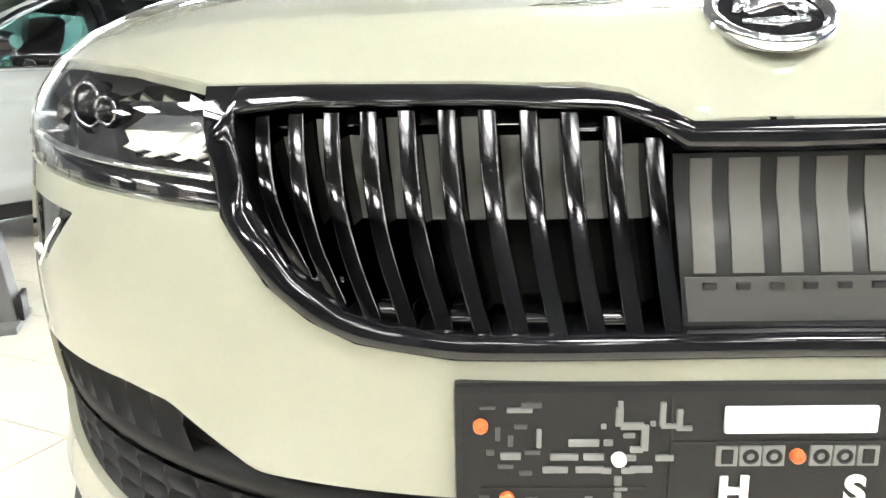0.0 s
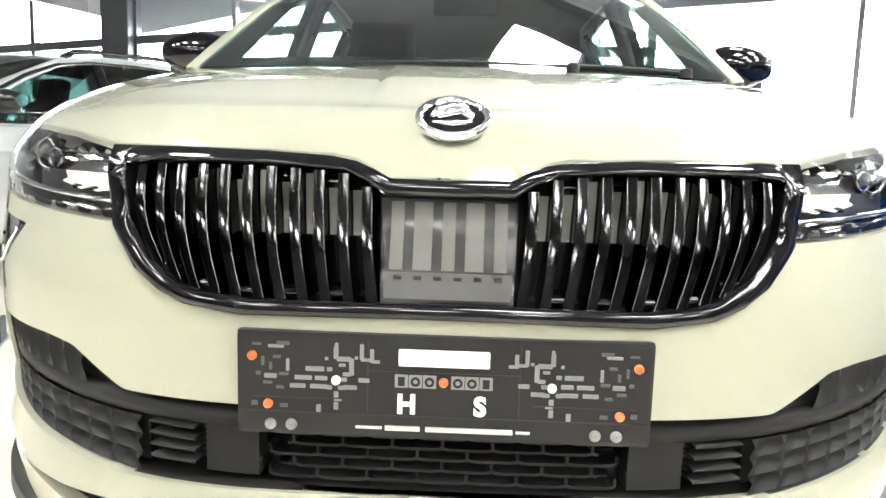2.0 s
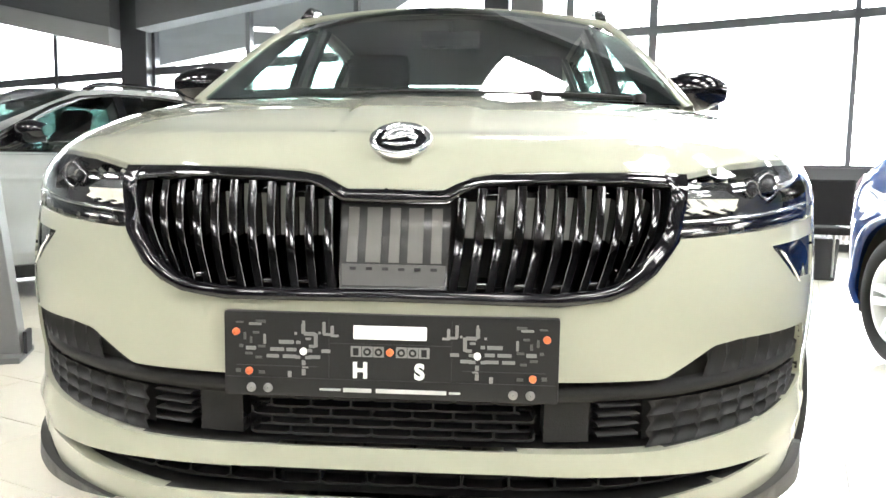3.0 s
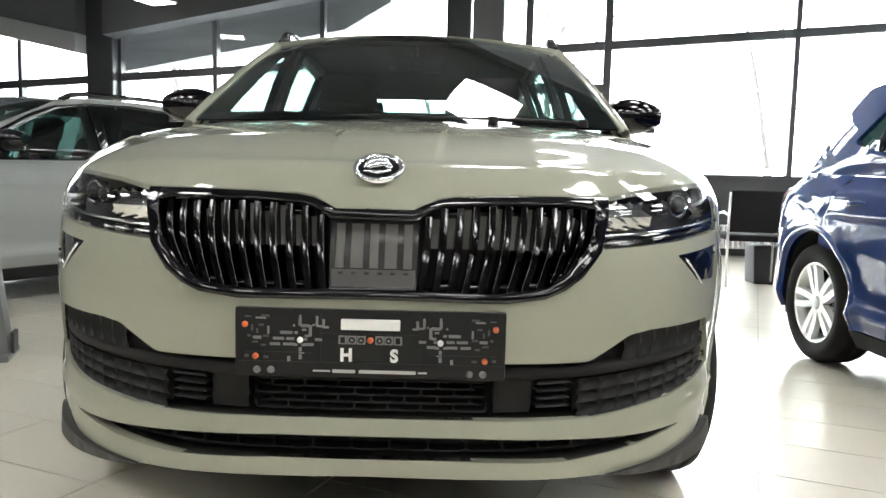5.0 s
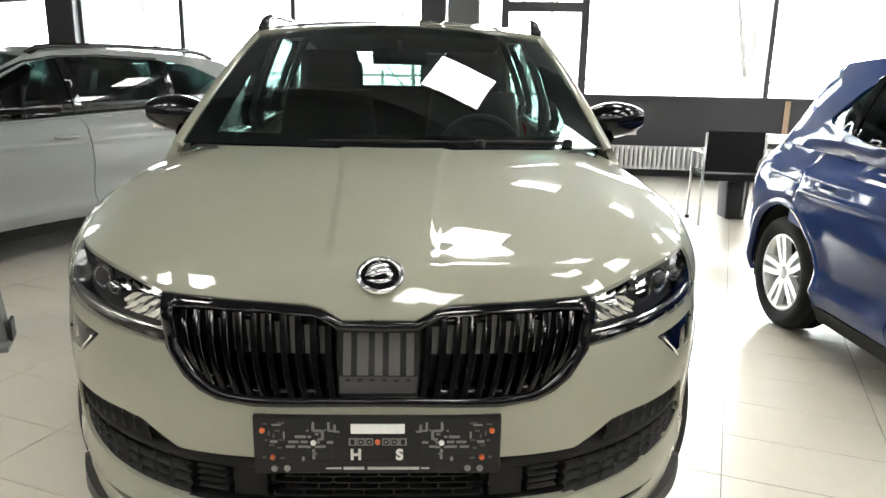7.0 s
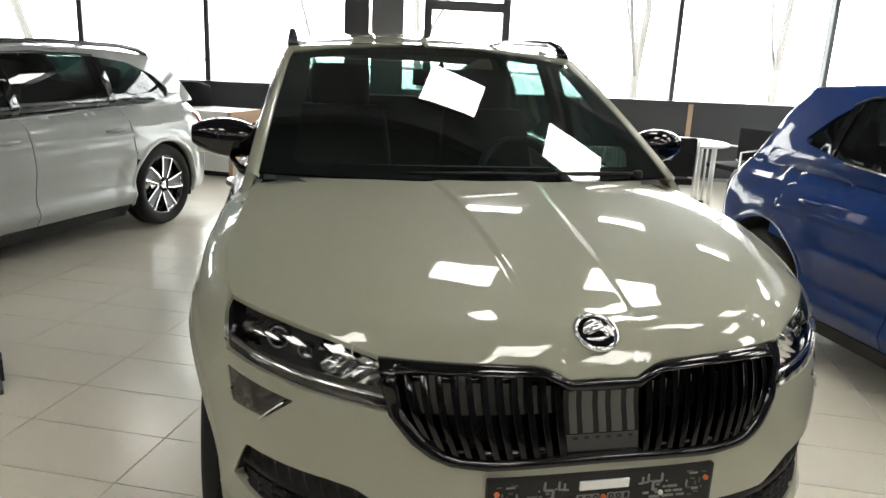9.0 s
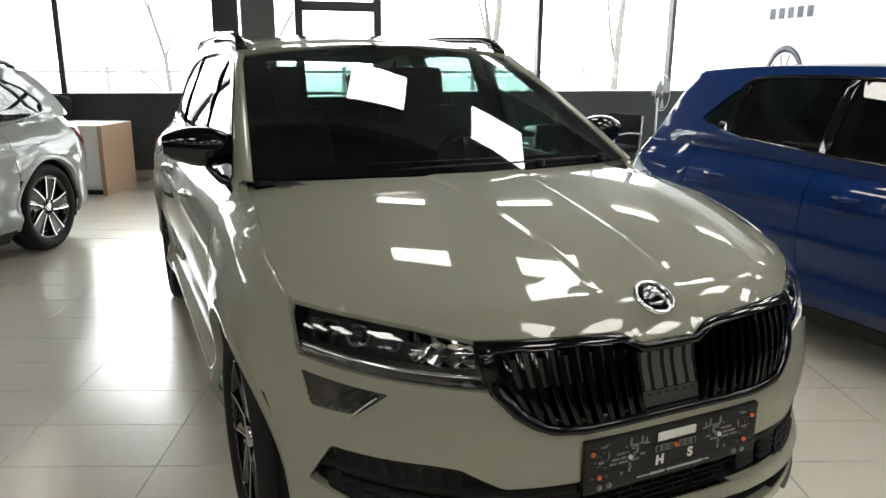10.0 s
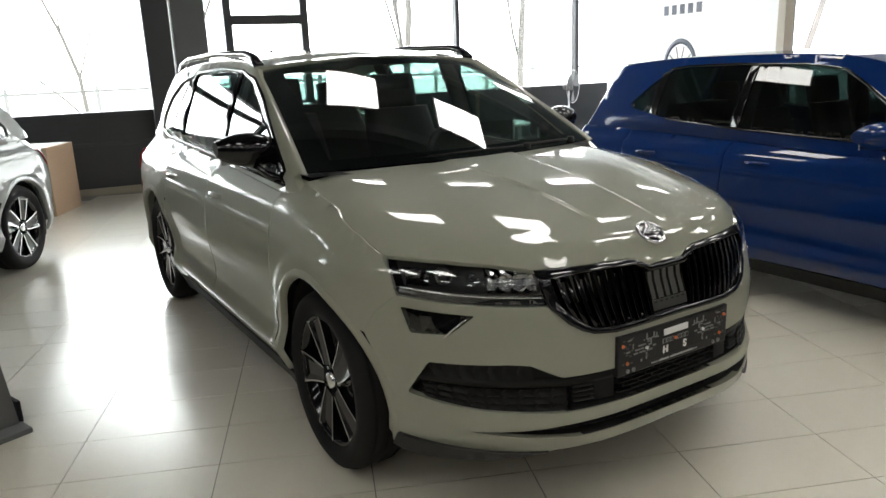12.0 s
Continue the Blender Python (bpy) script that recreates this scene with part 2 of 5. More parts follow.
def shell(s, z, out=0.0):
    """A point of the lower body: s along the plan outline (minus: the other side), z up, out: metres proud of it."""
    sign, a = (1, s) if s >= 0 else (-1, -s)
    x, y = float(np.interp(a, PLAN[:, 0], PLAN[:, 1])), float(np.interp(a, PLAN[:, 0], PLAN[:, 2]))
    xa, ya = float(np.interp(a + 0.01, PLAN[:, 0], PLAN[:, 1])), float(np.interp(a + 0.01, PLAN[:, 0], PLAN[:, 2]))
    xb, yb = float(np.interp(max(a - 0.01, 0), PLAN[:, 0], PLAN[:, 1])), float(np.interp(max(a - 0.01, 0), PLAN[:, 0], PLAN[:, 2]))
    t = math.hypot(xa - xb, ya - yb) or 1
    nx, ny = (ya - yb) / t, -(xa - xb) / t
    front = max(0.0, 1 - (y / 0.85) ** 2) if y < 0.85 else 0.0
    back = max(0.0, min(1.0, (y - 3.75) / 0.4))
    push = lin(z, (0.10, 0.17, 0.22, 0.30, 0.36, 0.45, 0.535, 0.65, 0.73, 0.77, 0.83, 0.86, 0.90, 1.0), (0.08, 0.03, 0.00, -0.022, -0.024, -0.010, -0.010, -0.008, 0.014, 0.030, 0.040, 0.064, 0.120, 0.25))
    lift = 0.055 * max(0.0, min(1.0, (y - 0.45) / 0.75)) * max(0.0, min(1.0, (z - 0.7) / 0.2))
    inset = lin(z - lift, (0.15, 0.24, 0.32, 0.45, 0.60, 0.80, 0.86, 0.90, 0.93, 0.95, 0.97, 0.99), (0.08, 0.05, 0.028, 0.02, 0.006, 0.0, 0.007, 0.020, 0.046, 0.074, 0.105, 0.130))
    flank = max(0.0, min(1.0, (y - 0.95) / 0.35)) * max(0.0, min(1.0, (4.1 - y) / 0.5))
    inset += flank * lin(z, (0.20, 0.30, 0.36, 0.42, 0.55, 0.65, 0.75, 0.835, 0.850, 0.866, 0.90, 0.95), (0.0, -0.010, -0.018, 0.010, 0.018, 0.006, 0.010, 0.014, 0.006, 0.018, 0.022, 0.020))
    full = max(0.0, min(1.0, (y - 0.42) / 0.35))
    inset -= 0.012 * full * full * (3 - 2 * full) * max(0.0, min(1.0, (z - 0.25) / 0.12, (0.90 - z) / 0.15))
    if y > 0.5:
        for hub in (0.89, 3.53):
            k = max(0.0, min(1.0, (0.515 - math.hypot(y - hub, z - 0.35)) / 0.035)) * min(1.0, (y - 0.5) / 0.25)
            inset -= 0.011 * k * k * (3 - 2 * k)
    y += push * front - back * 0.25 * max(0, z - 0.75)
    x *= 1 - inset / W_CAR
    return Vector((sign * (x + nx * out), y + ny * out, z))


HOOD_E = (0.0, 0.058, 0.105, 0.132)
HOOD_Z = (0.70, 0.83, 0.888, 0.909)
HOOD_E2 = (0.132, 0.19, 0.30, 0.45, 0.75, 1.15, 1.4)
HOOD_Z2 = (0.909, 0.930, 0.962, 0.996, 1.045, 1.086, 1.10)


def plan_y(x):
    return float(np.interp(min(abs(x), 0.9149), PLAN[:241, 1], PLAN[:241, 2]))


def hood_raw(x, y):
    e = y - plan_y(x)
    return lin(e, HOOD_E, HOOD_Z) if e < 0.132 else lin(e, HOOD_E2, HOOD_Z2)


def crease_x(y):
    return lin(y, (0.15, 0.35, 0.70, 0.95, 1.2), (0.122, 0.127, 0.142, 0.162, 0.195))


EDGE_FIX = []


def hood_z(x, y, out=0.0):
    """The bonnet: it rises behind the nose outline; two sharp creases bound a raised middle; its rim lies flush with the panels round it."""
    z = hood_raw(x, y)
    k = max(0.0, min(1.0, (crease_x(y) + 0.005 - abs(x)) / 0.010))
    z += 0.0055 * max(0.0, min(1.0, (y - 0.14) / 0.30)) * k
    if EDGE_FIX:
        d2 = (EDGE_FIX[0][:, 0] - abs(x)) ** 2 + (EDGE_FIX[0][:, 1] - y) ** 2
        near = math.sqrt(d2.min())
        if near < 0.16:
            w = np.exp(-(d2 - d2.min()) / 0.0012)
            f = 1 - near / 0.16
            z += float((w * EDGE_FIX[0][:, 2]).sum() / w.sum()) * f * f * (3 - 2 * f)
    return Vector((x, y, z + out))


def side_x(y, z):
    """Half width of the cabin side."""
    h = z - 1.0
    narrow = 0.10 * max(0.0, y - 3.2) ** 2
    return 0.816 - 0.18 * h - 0.33 * h * h - narrow


def cabin(side):
    def at(y, z, out=0.0):
        low = 0.995 + 0.03 * max(0.0, y - 1.3)
        w = max(0.0, min(1.0, (z - low) / 0.07))
        w = w * w * (3 - 2 * w)
        sy_ = s_of_y(y) if y <= 3.75 else float(np.interp(y, PLAN[299:, 2], PLAN[299:, 0]))
        x = shell(sy_, min(z, low + 0.02)).x * (1 - w) + side_x(y, z) * w if w < 1 else side_x(y, z)
        return Vector((side * (x + out), y, z))
    return at


def s_of_y(y):
    """Arc length at which the flank has that y."""
    return float(np.interp(y, PLAN[:300, 2], PLAN[:300, 0]))


def fender_top():
    return [(0.99, 0.898)] + [(s_of_y(y), lin(y, (0.45, 0.8, 1.1, 1.25, 1.345), (0.918, 0.990, 1.030, 1.044, 1.050))) for y in (0.55, 0.7, 0.85, 1.0, 1.15, 1.25)]


def mirrored(pts):
    return [(-u, v) for u, v in reversed(pts)]


ROOF_SIDE = [(2.06, 1.495), (2.25, 1.522), (2.5, 1.536), (3.0, 1.532), (3.5, 1.503), (3.80, 1.46)]
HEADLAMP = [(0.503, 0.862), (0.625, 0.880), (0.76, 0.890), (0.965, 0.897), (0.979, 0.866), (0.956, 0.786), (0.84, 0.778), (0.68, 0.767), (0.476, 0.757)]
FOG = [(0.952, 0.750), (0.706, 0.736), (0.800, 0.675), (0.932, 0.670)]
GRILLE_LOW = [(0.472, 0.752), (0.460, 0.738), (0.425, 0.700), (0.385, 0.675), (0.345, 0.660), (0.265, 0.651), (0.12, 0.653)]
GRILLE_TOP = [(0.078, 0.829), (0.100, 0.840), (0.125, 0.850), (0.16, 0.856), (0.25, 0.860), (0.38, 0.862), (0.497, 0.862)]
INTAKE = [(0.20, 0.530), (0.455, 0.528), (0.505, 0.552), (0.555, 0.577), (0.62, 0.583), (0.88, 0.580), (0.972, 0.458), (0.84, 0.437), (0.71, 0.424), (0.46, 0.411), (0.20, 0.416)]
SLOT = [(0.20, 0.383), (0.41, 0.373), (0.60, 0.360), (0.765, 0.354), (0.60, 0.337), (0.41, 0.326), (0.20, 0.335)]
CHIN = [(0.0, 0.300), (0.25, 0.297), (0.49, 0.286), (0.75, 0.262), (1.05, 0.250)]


SUV_SHAPE = dict(
    hubs=(0.899, 3.537), roof=ROOF_SIDE, wb=1.25, doors=(1.345, 2.30, 3.20), posts=(2.305, 3.145), handles=(2.13, 3.03), handle_z=0.895,
    tail=[(3.95, 1.35), (4.07, 1.21), (4.14, 1.08)], rear_glass=((0.62, 4.15, 1.08), (0.58, 3.86, 1.425)),
    day=[(1.36, 1.022), (1.42, 1.075), (1.61, 1.197), (1.82, 1.325), (2.02, 1.425), (2.24, 1.475), (2.6, 1.490), (3.1, 1.470), (3.42, 1.425), (3.66, 1.325), (3.81, 1.20), (3.78, 1.125), (3.5, 1.085), (2.6, 1.058), (1.9, 1.034)])
HATCH_SHAPE = dict(
    hubs=(0.872, 3.508), roof=[(1.53, 1.530), (1.78, 1.578), (2.1, 1.600), (2.7, 1.602), (3.2, 1.590), (3.62, 1.560)], wb=1.08, doors=(1.20, 2.47, 3.42), posts=(2.475, 3.22), handles=(2.21, 3.158), handle_z=0.915,
    short=0.35, crown=0.45, tail=[(3.74, 1.41), (3.84, 1.24), (3.92, 1.075)], rear_glass=((0.62, 3.95, 1.08), (0.56, 3.70, 1.515)),
    day=[(1.28, 1.080), (1.36, 1.175), (1.48, 1.280), (1.65, 1.405), (1.82, 1.500), (2.1, 1.532), (2.6, 1.540), (3.0, 1.532), (3.14, 1.515), (3.30, 1.410), (3.47, 1.255), (3.44, 1.228), (3.07, 1.160), (2.45, 1.118), (1.615, 1.088)])


def body_panels(car, paint, sc, arch_r, front, rails=True, shape=SUV_SHAPE, side_glass=None):
    """The painted panels, glass and cabin of a car; sc scales the shape to the car's length, width and height."""
    sx, sy, sz = sc
    belt = lambda y: 0.995 + 0.03 * max(0.0, y - 1.3)  # noqa: E731
    roof_side, wb, day = shape["roof"], shape["wb"], shape["day"]
    y_roof, z_roof, y_end = *roof_side[0], roof_side[-1][0]
    short = shape.get("short", 1.0)

    def scaled(f):
        def at(u, v, out=0.0):
            p = f(u, v, out)
            y = p[1] if p[1] < 3.95 else 3.95 + (p[1] - 3.95) * short
            return Vector((p[0] * sx, y * sy, p[2] * sz))
        return at

    sh = scaled(shell)
    hood = scaled(hood_z)
    wy = shape["hubs"]
    arches = []
    for y in wy:
        c, zc = s_of_y(y), 0.35
        arches.append([(c + arch_r / sy * math.cos(a), zc + (arch_r / sz) * math.sin(a)) for a in (math.tau * k / 44 for k in range(44))])
    gap = 0.0035
    # nose
    low = [(u, v) for u, v in CHIN]
    side_up = [(1.075, 0.30), (1.05, 0.42), (1.075, 0.55), (1.12, 0.64), (1.06, 0.72), (0.957, 0.783)]
    if front:
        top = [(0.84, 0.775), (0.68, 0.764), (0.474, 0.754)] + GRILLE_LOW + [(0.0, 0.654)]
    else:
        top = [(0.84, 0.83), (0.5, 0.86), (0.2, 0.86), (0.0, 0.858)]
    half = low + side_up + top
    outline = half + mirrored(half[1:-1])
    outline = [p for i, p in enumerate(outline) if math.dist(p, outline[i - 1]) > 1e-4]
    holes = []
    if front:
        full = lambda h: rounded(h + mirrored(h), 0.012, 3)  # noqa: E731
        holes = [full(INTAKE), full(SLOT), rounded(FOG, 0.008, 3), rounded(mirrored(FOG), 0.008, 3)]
    bumper_fn = lambda s, z, out=0.0: sh(s, z, out + 0.010 * max(0.0, 1 - abs(z - 0.398) / 0.022))  # noqa: E731
    part("front_bumper", patch(outline, bumper_fn, 0.026, holes, 0.025), paint, car, "glossy painted bumper skin with a raised lower blade")
    for side in (1, -1):
        ss = lambda s, z, out=0.0, side=side: sh(side * s, z, out)  # noqa: E731
        y0, y1, y2 = shape["doors"]
        s0, s1, s2 = s_of_y(y0), s_of_y(y1), s_of_y(y2)
        sill = 0.265
        ft = fender_top() + [(s_of_y(1.345), 1.050)]
        a = arches[0]
        rim = [p for p in a if p[1] > 0.30]
        rim.sort(key=lambda p: p[0])
        fender = [(0.9574, 0.7833), (1.0605, 0.7203), (1.1205, 0.6402)] + [p for p in rim if p[1] > 0.648 or p[0] > s_of_y(wy[0])] + [(s0 - gap, rim[-1][1]), (s0 - gap, 1.048)] + ft[::-1][1:] + [(0.982, 0.866)]
        part("front_fender", patch(fender, ss, 0.024, (), 0.02), paint, car)
        for name, u0, u1, ya, yb in (("front_door", s0, s1, y0, y1), ("rear_door", s1, s2, y1, y2)):
            lower = [(u0 + gap, sill), (u1 - gap, sill)]
            upper = [(u1 - gap, belt(yb)), ((u0 + u1) / 2, belt((ya + yb) / 2)), (u0 + gap, belt(ya))]
            if name == "rear_door":
                arch = sorted([p for p in arches[1] if p[0] < u1 - 0.01 and p[1] > 0.33 and p[0] < s_of_y(wy[1])], key=lambda p: p[1])
                lower = [(u0 + gap, sill), (arch[0][0] - 0.005, sill)] + [(p[0] - 0.012, p[1]) for p in arch] + [(u1 - gap, arch[-1][1] + 0.03)]
            creases = [[(u, z) for u in np.linspace(u0 + 0.02, u1 - 0.02, 24)] for z in (0.835, 0.848, 0.862, 0.88)]
            if name == "front_door":
                creases += [[(u, z) for u in np.linspace(u0 + 0.02, u1 - 0.02, 24)] for z in (0.34, 0.36, 0.385, 0.42)]
            d = part(name, patch(lower + upper, ss, 0.04, (), 0.02, None, creases), paint, car)
            hy = shape["handles"][0 if name == "front_door" else 1]
            bar = tube([ss(s_of_y(hy - 0.09 + 0.18 * k / 6), shape["handle_z"], 0.002 + 0.020 * math.sin(math.pi * k / 6)) for k in range(7)], [0.008, 0.012, 0.014, 0.015, 0.014, 0.012, 0.008], 8)
            part("door_handle", bar, paint, d, "body-coloured pull handle")
        rear_arch = sorted([p for p in arches[1] if p[1] > 0.30], key=lambda p: p[0])
        rear_arch = [p for p in rear_arch if p[1] > 0.62 or p[0] > s_of_y(wy[1])]
        e = 5.0
        quarter = [(s2 + gap, rear_arch[0][1] + 0.02)] + rear_arch + [(rear_arch[-1][0] + 0.02, 0.27), (e, 0.27), (e, 1.05), (s_of_y(3.74), 1.08), (s2 + gap, belt(y2))]
        part("rear_quarter", patch(quarter, ss, 0.05, (), 0.02), paint, car)
        rocker = [(s0 - 0.11, 0.17), (s_of_y(3.10), 0.17), (s_of_y(3.13), 0.258), (s0 - 0.10, 0.258)]
        part("sill_trim", patch(rocker, lambda s, z, out=0.0: ss(s, z, out + 0.006), 0.06, (), 0.05), PLASTIC, car, "dark plastic sill strip")
        # wheel arch lip and liner
        for k, y in enumerate(wy):
            c = s_of_y(y)
            ring = [[ss(c + (arch_r + dr) / sy * math.cos(t), 0.35 + (arch_r + dr) / sz * math.sin(t), o) for t in (math.radians(-14 + 208 * j / 30) for j in range(31))] for dr, o in ((0.030, -0.001), (0.012, 0.006), (-0.002, 0.006), (-0.010, -0.02))]
            part("arch_lip", loft(ring), paint, car)
            liner = [[Vector((side * (min(0.885, float(np.interp(y + arch_r / sy * math.cos(t), PLAN[:300, 2], PLAN[:300, 1])) - 0.05) - dx) * sx, y * sy + (arch_r + 0.004) * math.cos(t), 0.35 * sz + (arch_r + 0.004) * math.sin(t))) for t in (math.radians(-20 + 220 * j / 24) for j in range(25))] for dx in (0.0, 0.12, 0.27)]
            lb = loft(liner)
            lb.faces.new([lb.verts.new(p) for p in liner[2]])
            part("arch_liner", lb, DARK, car)
        # cabin side
        cf = scaled(cabin(side))
        a_low, a_up = (wb + 0.035, 1.075), (y_roof, z_roof - 0.005)
        frame_o = [(wb - 0.05, 1.015), a_low] + [a_up] + roof_side[1:] + shape["tail"] + [(y, belt(y) + 0.002) for y in (3.8, 3.5, 3.0, 2.5, 2.0, 1.6, 1.35)]
        part("cabin_side_frame", patch(frame_o, cf, 0.05, [rounded(day, 0.03, 3)], 0.03), paint, car)
        inner = lambda y, z, out=0.0: cf(y, z, out - 0.012)  # noqa: E731
        run = [p for p in dense(day, 0.06) if p[1] > day[-1][1] + 0.012]
        start = min(range(len(run)), key=lambda i: run[i][0])
        run = (run[start:] + run[:start])[: sum(p[0] < shape["posts"][1] and p[1] > 1.2 or p[0] < 1.7 for p in run)]
        outer = []
        for i, p in enumerate(run):
            a, b = run[max(i - 1, 0)], run[min(i + 1, len(run) - 1)]
            n = Vector((a[1] - b[1], b[0] - a[0])).normalized()
            wide = 0.016 + 0.024 * max(0.0, min(1.0, (y_roof + 0.1 - p[0]) / 0.3))
            outer.append((p[0] + n.x * wide, p[1] + n.y * wide))
        trim = loft([[cf(*p, -0.010) for p in run], [cf(*p, 0.003) for p in run], [cf(*p, 0.003) for p in outer], [cf(*p, -0.002) for p in outer]])
        part("window_frame", trim, GLOSS, car, "gloss black window frame")
        for name, ya, yb in (("front_side_window", 1.0, shape["posts"][0] - 0.02), ("rear_side_window", shape["posts"][0] + 0.02, shape["posts"][1] - 0.015), ("quarter_window", shape["posts"][1] + 0.015, 3.9)):
            poly = [p for p in dense(day, 0.05)]
            clip = []
            for i, p in enumerate(poly):
                q = poly[(i + 1) % len(poly)]
                inp = ya <= p[0] <= yb
                inq = ya <= q[0] <= yb
                if inp:
                    clip.append(p)
                if inp != inq:
                    e2 = ya if (p[0] < ya) != (q[0] < ya) else yb
                    t = (e2 - p[0]) / (q[0] - p[0])
                    clip.append((e2, p[1] + (q[1] - p[1]) * t))
            w = part(name, patch(clip, inner, 0.04, (), 0.004), side_glass or SIDEGLASS, car, "dark privacy glass" if side_glass else "green-tinted side glass")
            w.visible_shadow = False
        for y in shape["posts"]:
            post = [(y - 0.03, belt(y) + 0.03), (y + 0.03, belt(y) + 0.03), (y + 0.03 - 0.02, day[5][1] + 0.01), (y - 0.03 - 0.02, day[5][1] + 0.01)]
            part("window_post", patch(post, lambda u, v, out=0.0: cf(u, v, out - 0.004), 0.06, (), 0.03), GLOSS, car, "gloss black door post")
            lining = [(y - 0.09, belt(y) + 0.01), (y + 0.09, belt(y) + 0.01), (y + 0.05, day[5][1] + 0.02), (y - 0.09, day[5][1] + 0.02)]
            part("pillar_lining", patch(lining, lambda u, v, out=0.0: cf(u, v, out - 0.055), 0.08, (), 0.02), DASH, car, "dark inner pillar lining")
        sill_pts = [p for p in day if p[1] < 1.17 and p != day[1] or p == day[0]]
        sill_pts = sorted(sill_pts, key=lambda p: p[0])
        trimline = [cf(y, z, 0.004) for y, z in sill_pts]
        trimline = [p for i, p in enumerate(trimline) if i == 0 or abs(p.y) > abs(trimline[i - 1].y)]
        part("window_sill_trim", tube(trimline, 0.007, 6), GLOSS, car)
        # windscreen pillar
        pil = []
        for k in range(17):
            t = k / 15.7 - 0.02
            g = Vector((0.757 - 0.127 * t, wb + (y_roof - wb) * t, 1.083 + (z_roof - 1.096) * t + 0.018 * math.sin(math.pi * t)))
            ya, za = a_low[0] + (a_up[0] - a_low[0]) * t, 1.075 + (z_roof - 1.080) * t
            f = Vector((side_x(ya, za), ya, za))
            mid = g * 0.45 + f * 0.55 + Vector((0.006, -0.012, 0.012))
            pil.append([Vector((side * p.x * sx, p.y * sy, p.z * sz)) for p in (g + Vector((-0.004, 0.004, -0.012)), g, mid, f)])
        part("windscreen_pillar", loft(pil), paint, car)
        (bx, by, bz), (tx, ty, tz) = shape["rear_glass"]
        rear = [roof_side[-1]] + shape["tail"]
        rows = []
        for k, (y, z) in enumerate(rear):
            v = 1 - k / (len(rear) - 1)
            inn = Vector((side * (bx + (tx - bx) * v) * sx, (by + (ty - by) * v) * sy, (bz + (tz - bz) * v + 0.018 * math.sin(math.pi * v)) * sz))
            out_p = cf(y, z)
            mid = (inn + out_p) / 2 + Vector((side * 0.02, 0.02, 0.006))
            rows.append([cf(y - 0.02, z, -0.004), out_p, mid, inn, inn + Vector((0, -0.03, -0.01))])
        part("rear_pillar", loft(rows), paint, car)
        sail = [(day[0][0] + 0.01, day[0][1] + 0.004), (day[2][0] + 0.02, day[-1][1] + 0.008), (day[2][0] + 0.02, day[2][1] + 0.004), (day[1][0] + 0.02, day[1][1] + 0.006)]
        part("mirror_sail", patch(sail, lambda u, v, out=0.0: cf(u, v, out - 0.003), 0.06, (), 0.02), GLOSS, car, "black corner piece beside the mirror")
    # bonnet
    edge, aim = [], []
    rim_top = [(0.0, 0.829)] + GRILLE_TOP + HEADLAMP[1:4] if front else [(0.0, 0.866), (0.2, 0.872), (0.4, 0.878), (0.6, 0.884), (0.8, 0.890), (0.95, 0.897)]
    fine = lambda pts, n: [(p[0] + (q[0] - p[0]) * k / n, p[1] + (q[1] - p[1]) * k / n) for p, q in zip(pts, pts[1:]) for k in range(n)] + [pts[-1]]  # noqa: E731
    for s, z in fine(rim_top, 6):
        p = shell(s, z + 0.002)
        edge.append((p.x, p.y + 0.001))
        aim.append(p.z + (0.0 if s < 0.5 else 0.001))
    for s, z in fine(fender_top(), 3):
        p = shell(s, z)
        edge.append((p.x - 0.0065, p.y))
        aim.append(p.z + 0.001)
    back = [(0.768, wb - 0.003), (0.62, wb - 0.052), (0.5, wb - 0.086), (0.25, wb - 0.131), (0.0, wb - 0.146)]
    if not EDGE_FIX:
        ring = []
        for (p, q), (za, zb) in zip(zip(edge, edge[1:]), zip(aim, aim[1:])):
            for k in range(2):
                x, y = p[0] + (q[0] - p[0]) * k / 2, p[1] + (q[1] - p[1]) * k / 2
                ring.append((x, y, za + (zb - za) * k / 2 - hood_z(x, y).z))
        EDGE_FIX.append(np.array(ring))
    edge += back
    bon = edge + mirrored(edge[1:-1])
    folds = []
    for sd in (1, -1):
        for o in (-0.013, -0.005, 0.005, 0.013):
            folds.append([(sd * (crease_x(y) + o), y) for y in np.linspace(0.20, 1.06, 44)])
        folds.append([(sd * x, plan_y(x) + 0.132) for x in np.linspace(0.16, 0.68, 26)])
    part("bonnet", patch(bon, hood, 0.028, (), 0.012, None, folds), paint, car, "smooth bonnet with two long creases")
    # glass front and rear, roof
    def pane(b, t, bow_b, bow_t, lift_t, k, nx=14, ny=8, inset=0.0):
        rows = []
        for j in range(ny + 1):
            v = j / ny
            row = []
            for i in range(nx + 1):
                u = -1 + 2 * i / nx
                x = u * (b[0] + (t[0] - b[0]) * v)
                y = b[1] + (t[1] - b[1]) * v - (1 - u * u) * (bow_b + (bow_t - bow_b) * v) * k
                z = b[2] + (t[2] - b[2]) * v + (1 - u * u) * lift_t * v + 0.018 * math.sin(math.pi * v)
                row.append(Vector((x * sx, y * sy, (z - inset) * sz)))
            rows.append(row)
        return rows
    ws = part("windscreen", loft(pane((0.757, wb, 1.083), (0.630, y_roof, z_roof - 0.013), 0.13, 0.10, 0.045, 1)), WSGLASS, car, "raked windscreen with ceiling light reflections")
    ws.visible_shadow = False
    full = pane((0.757, wb, 1.083), (0.630, y_roof, z_roof - 0.013), 0.13, 0.10, 0.045, 1, 28, 24, 0.006)
    fb = bmesh.new()
    loft([r for r in full[:3]], fb)
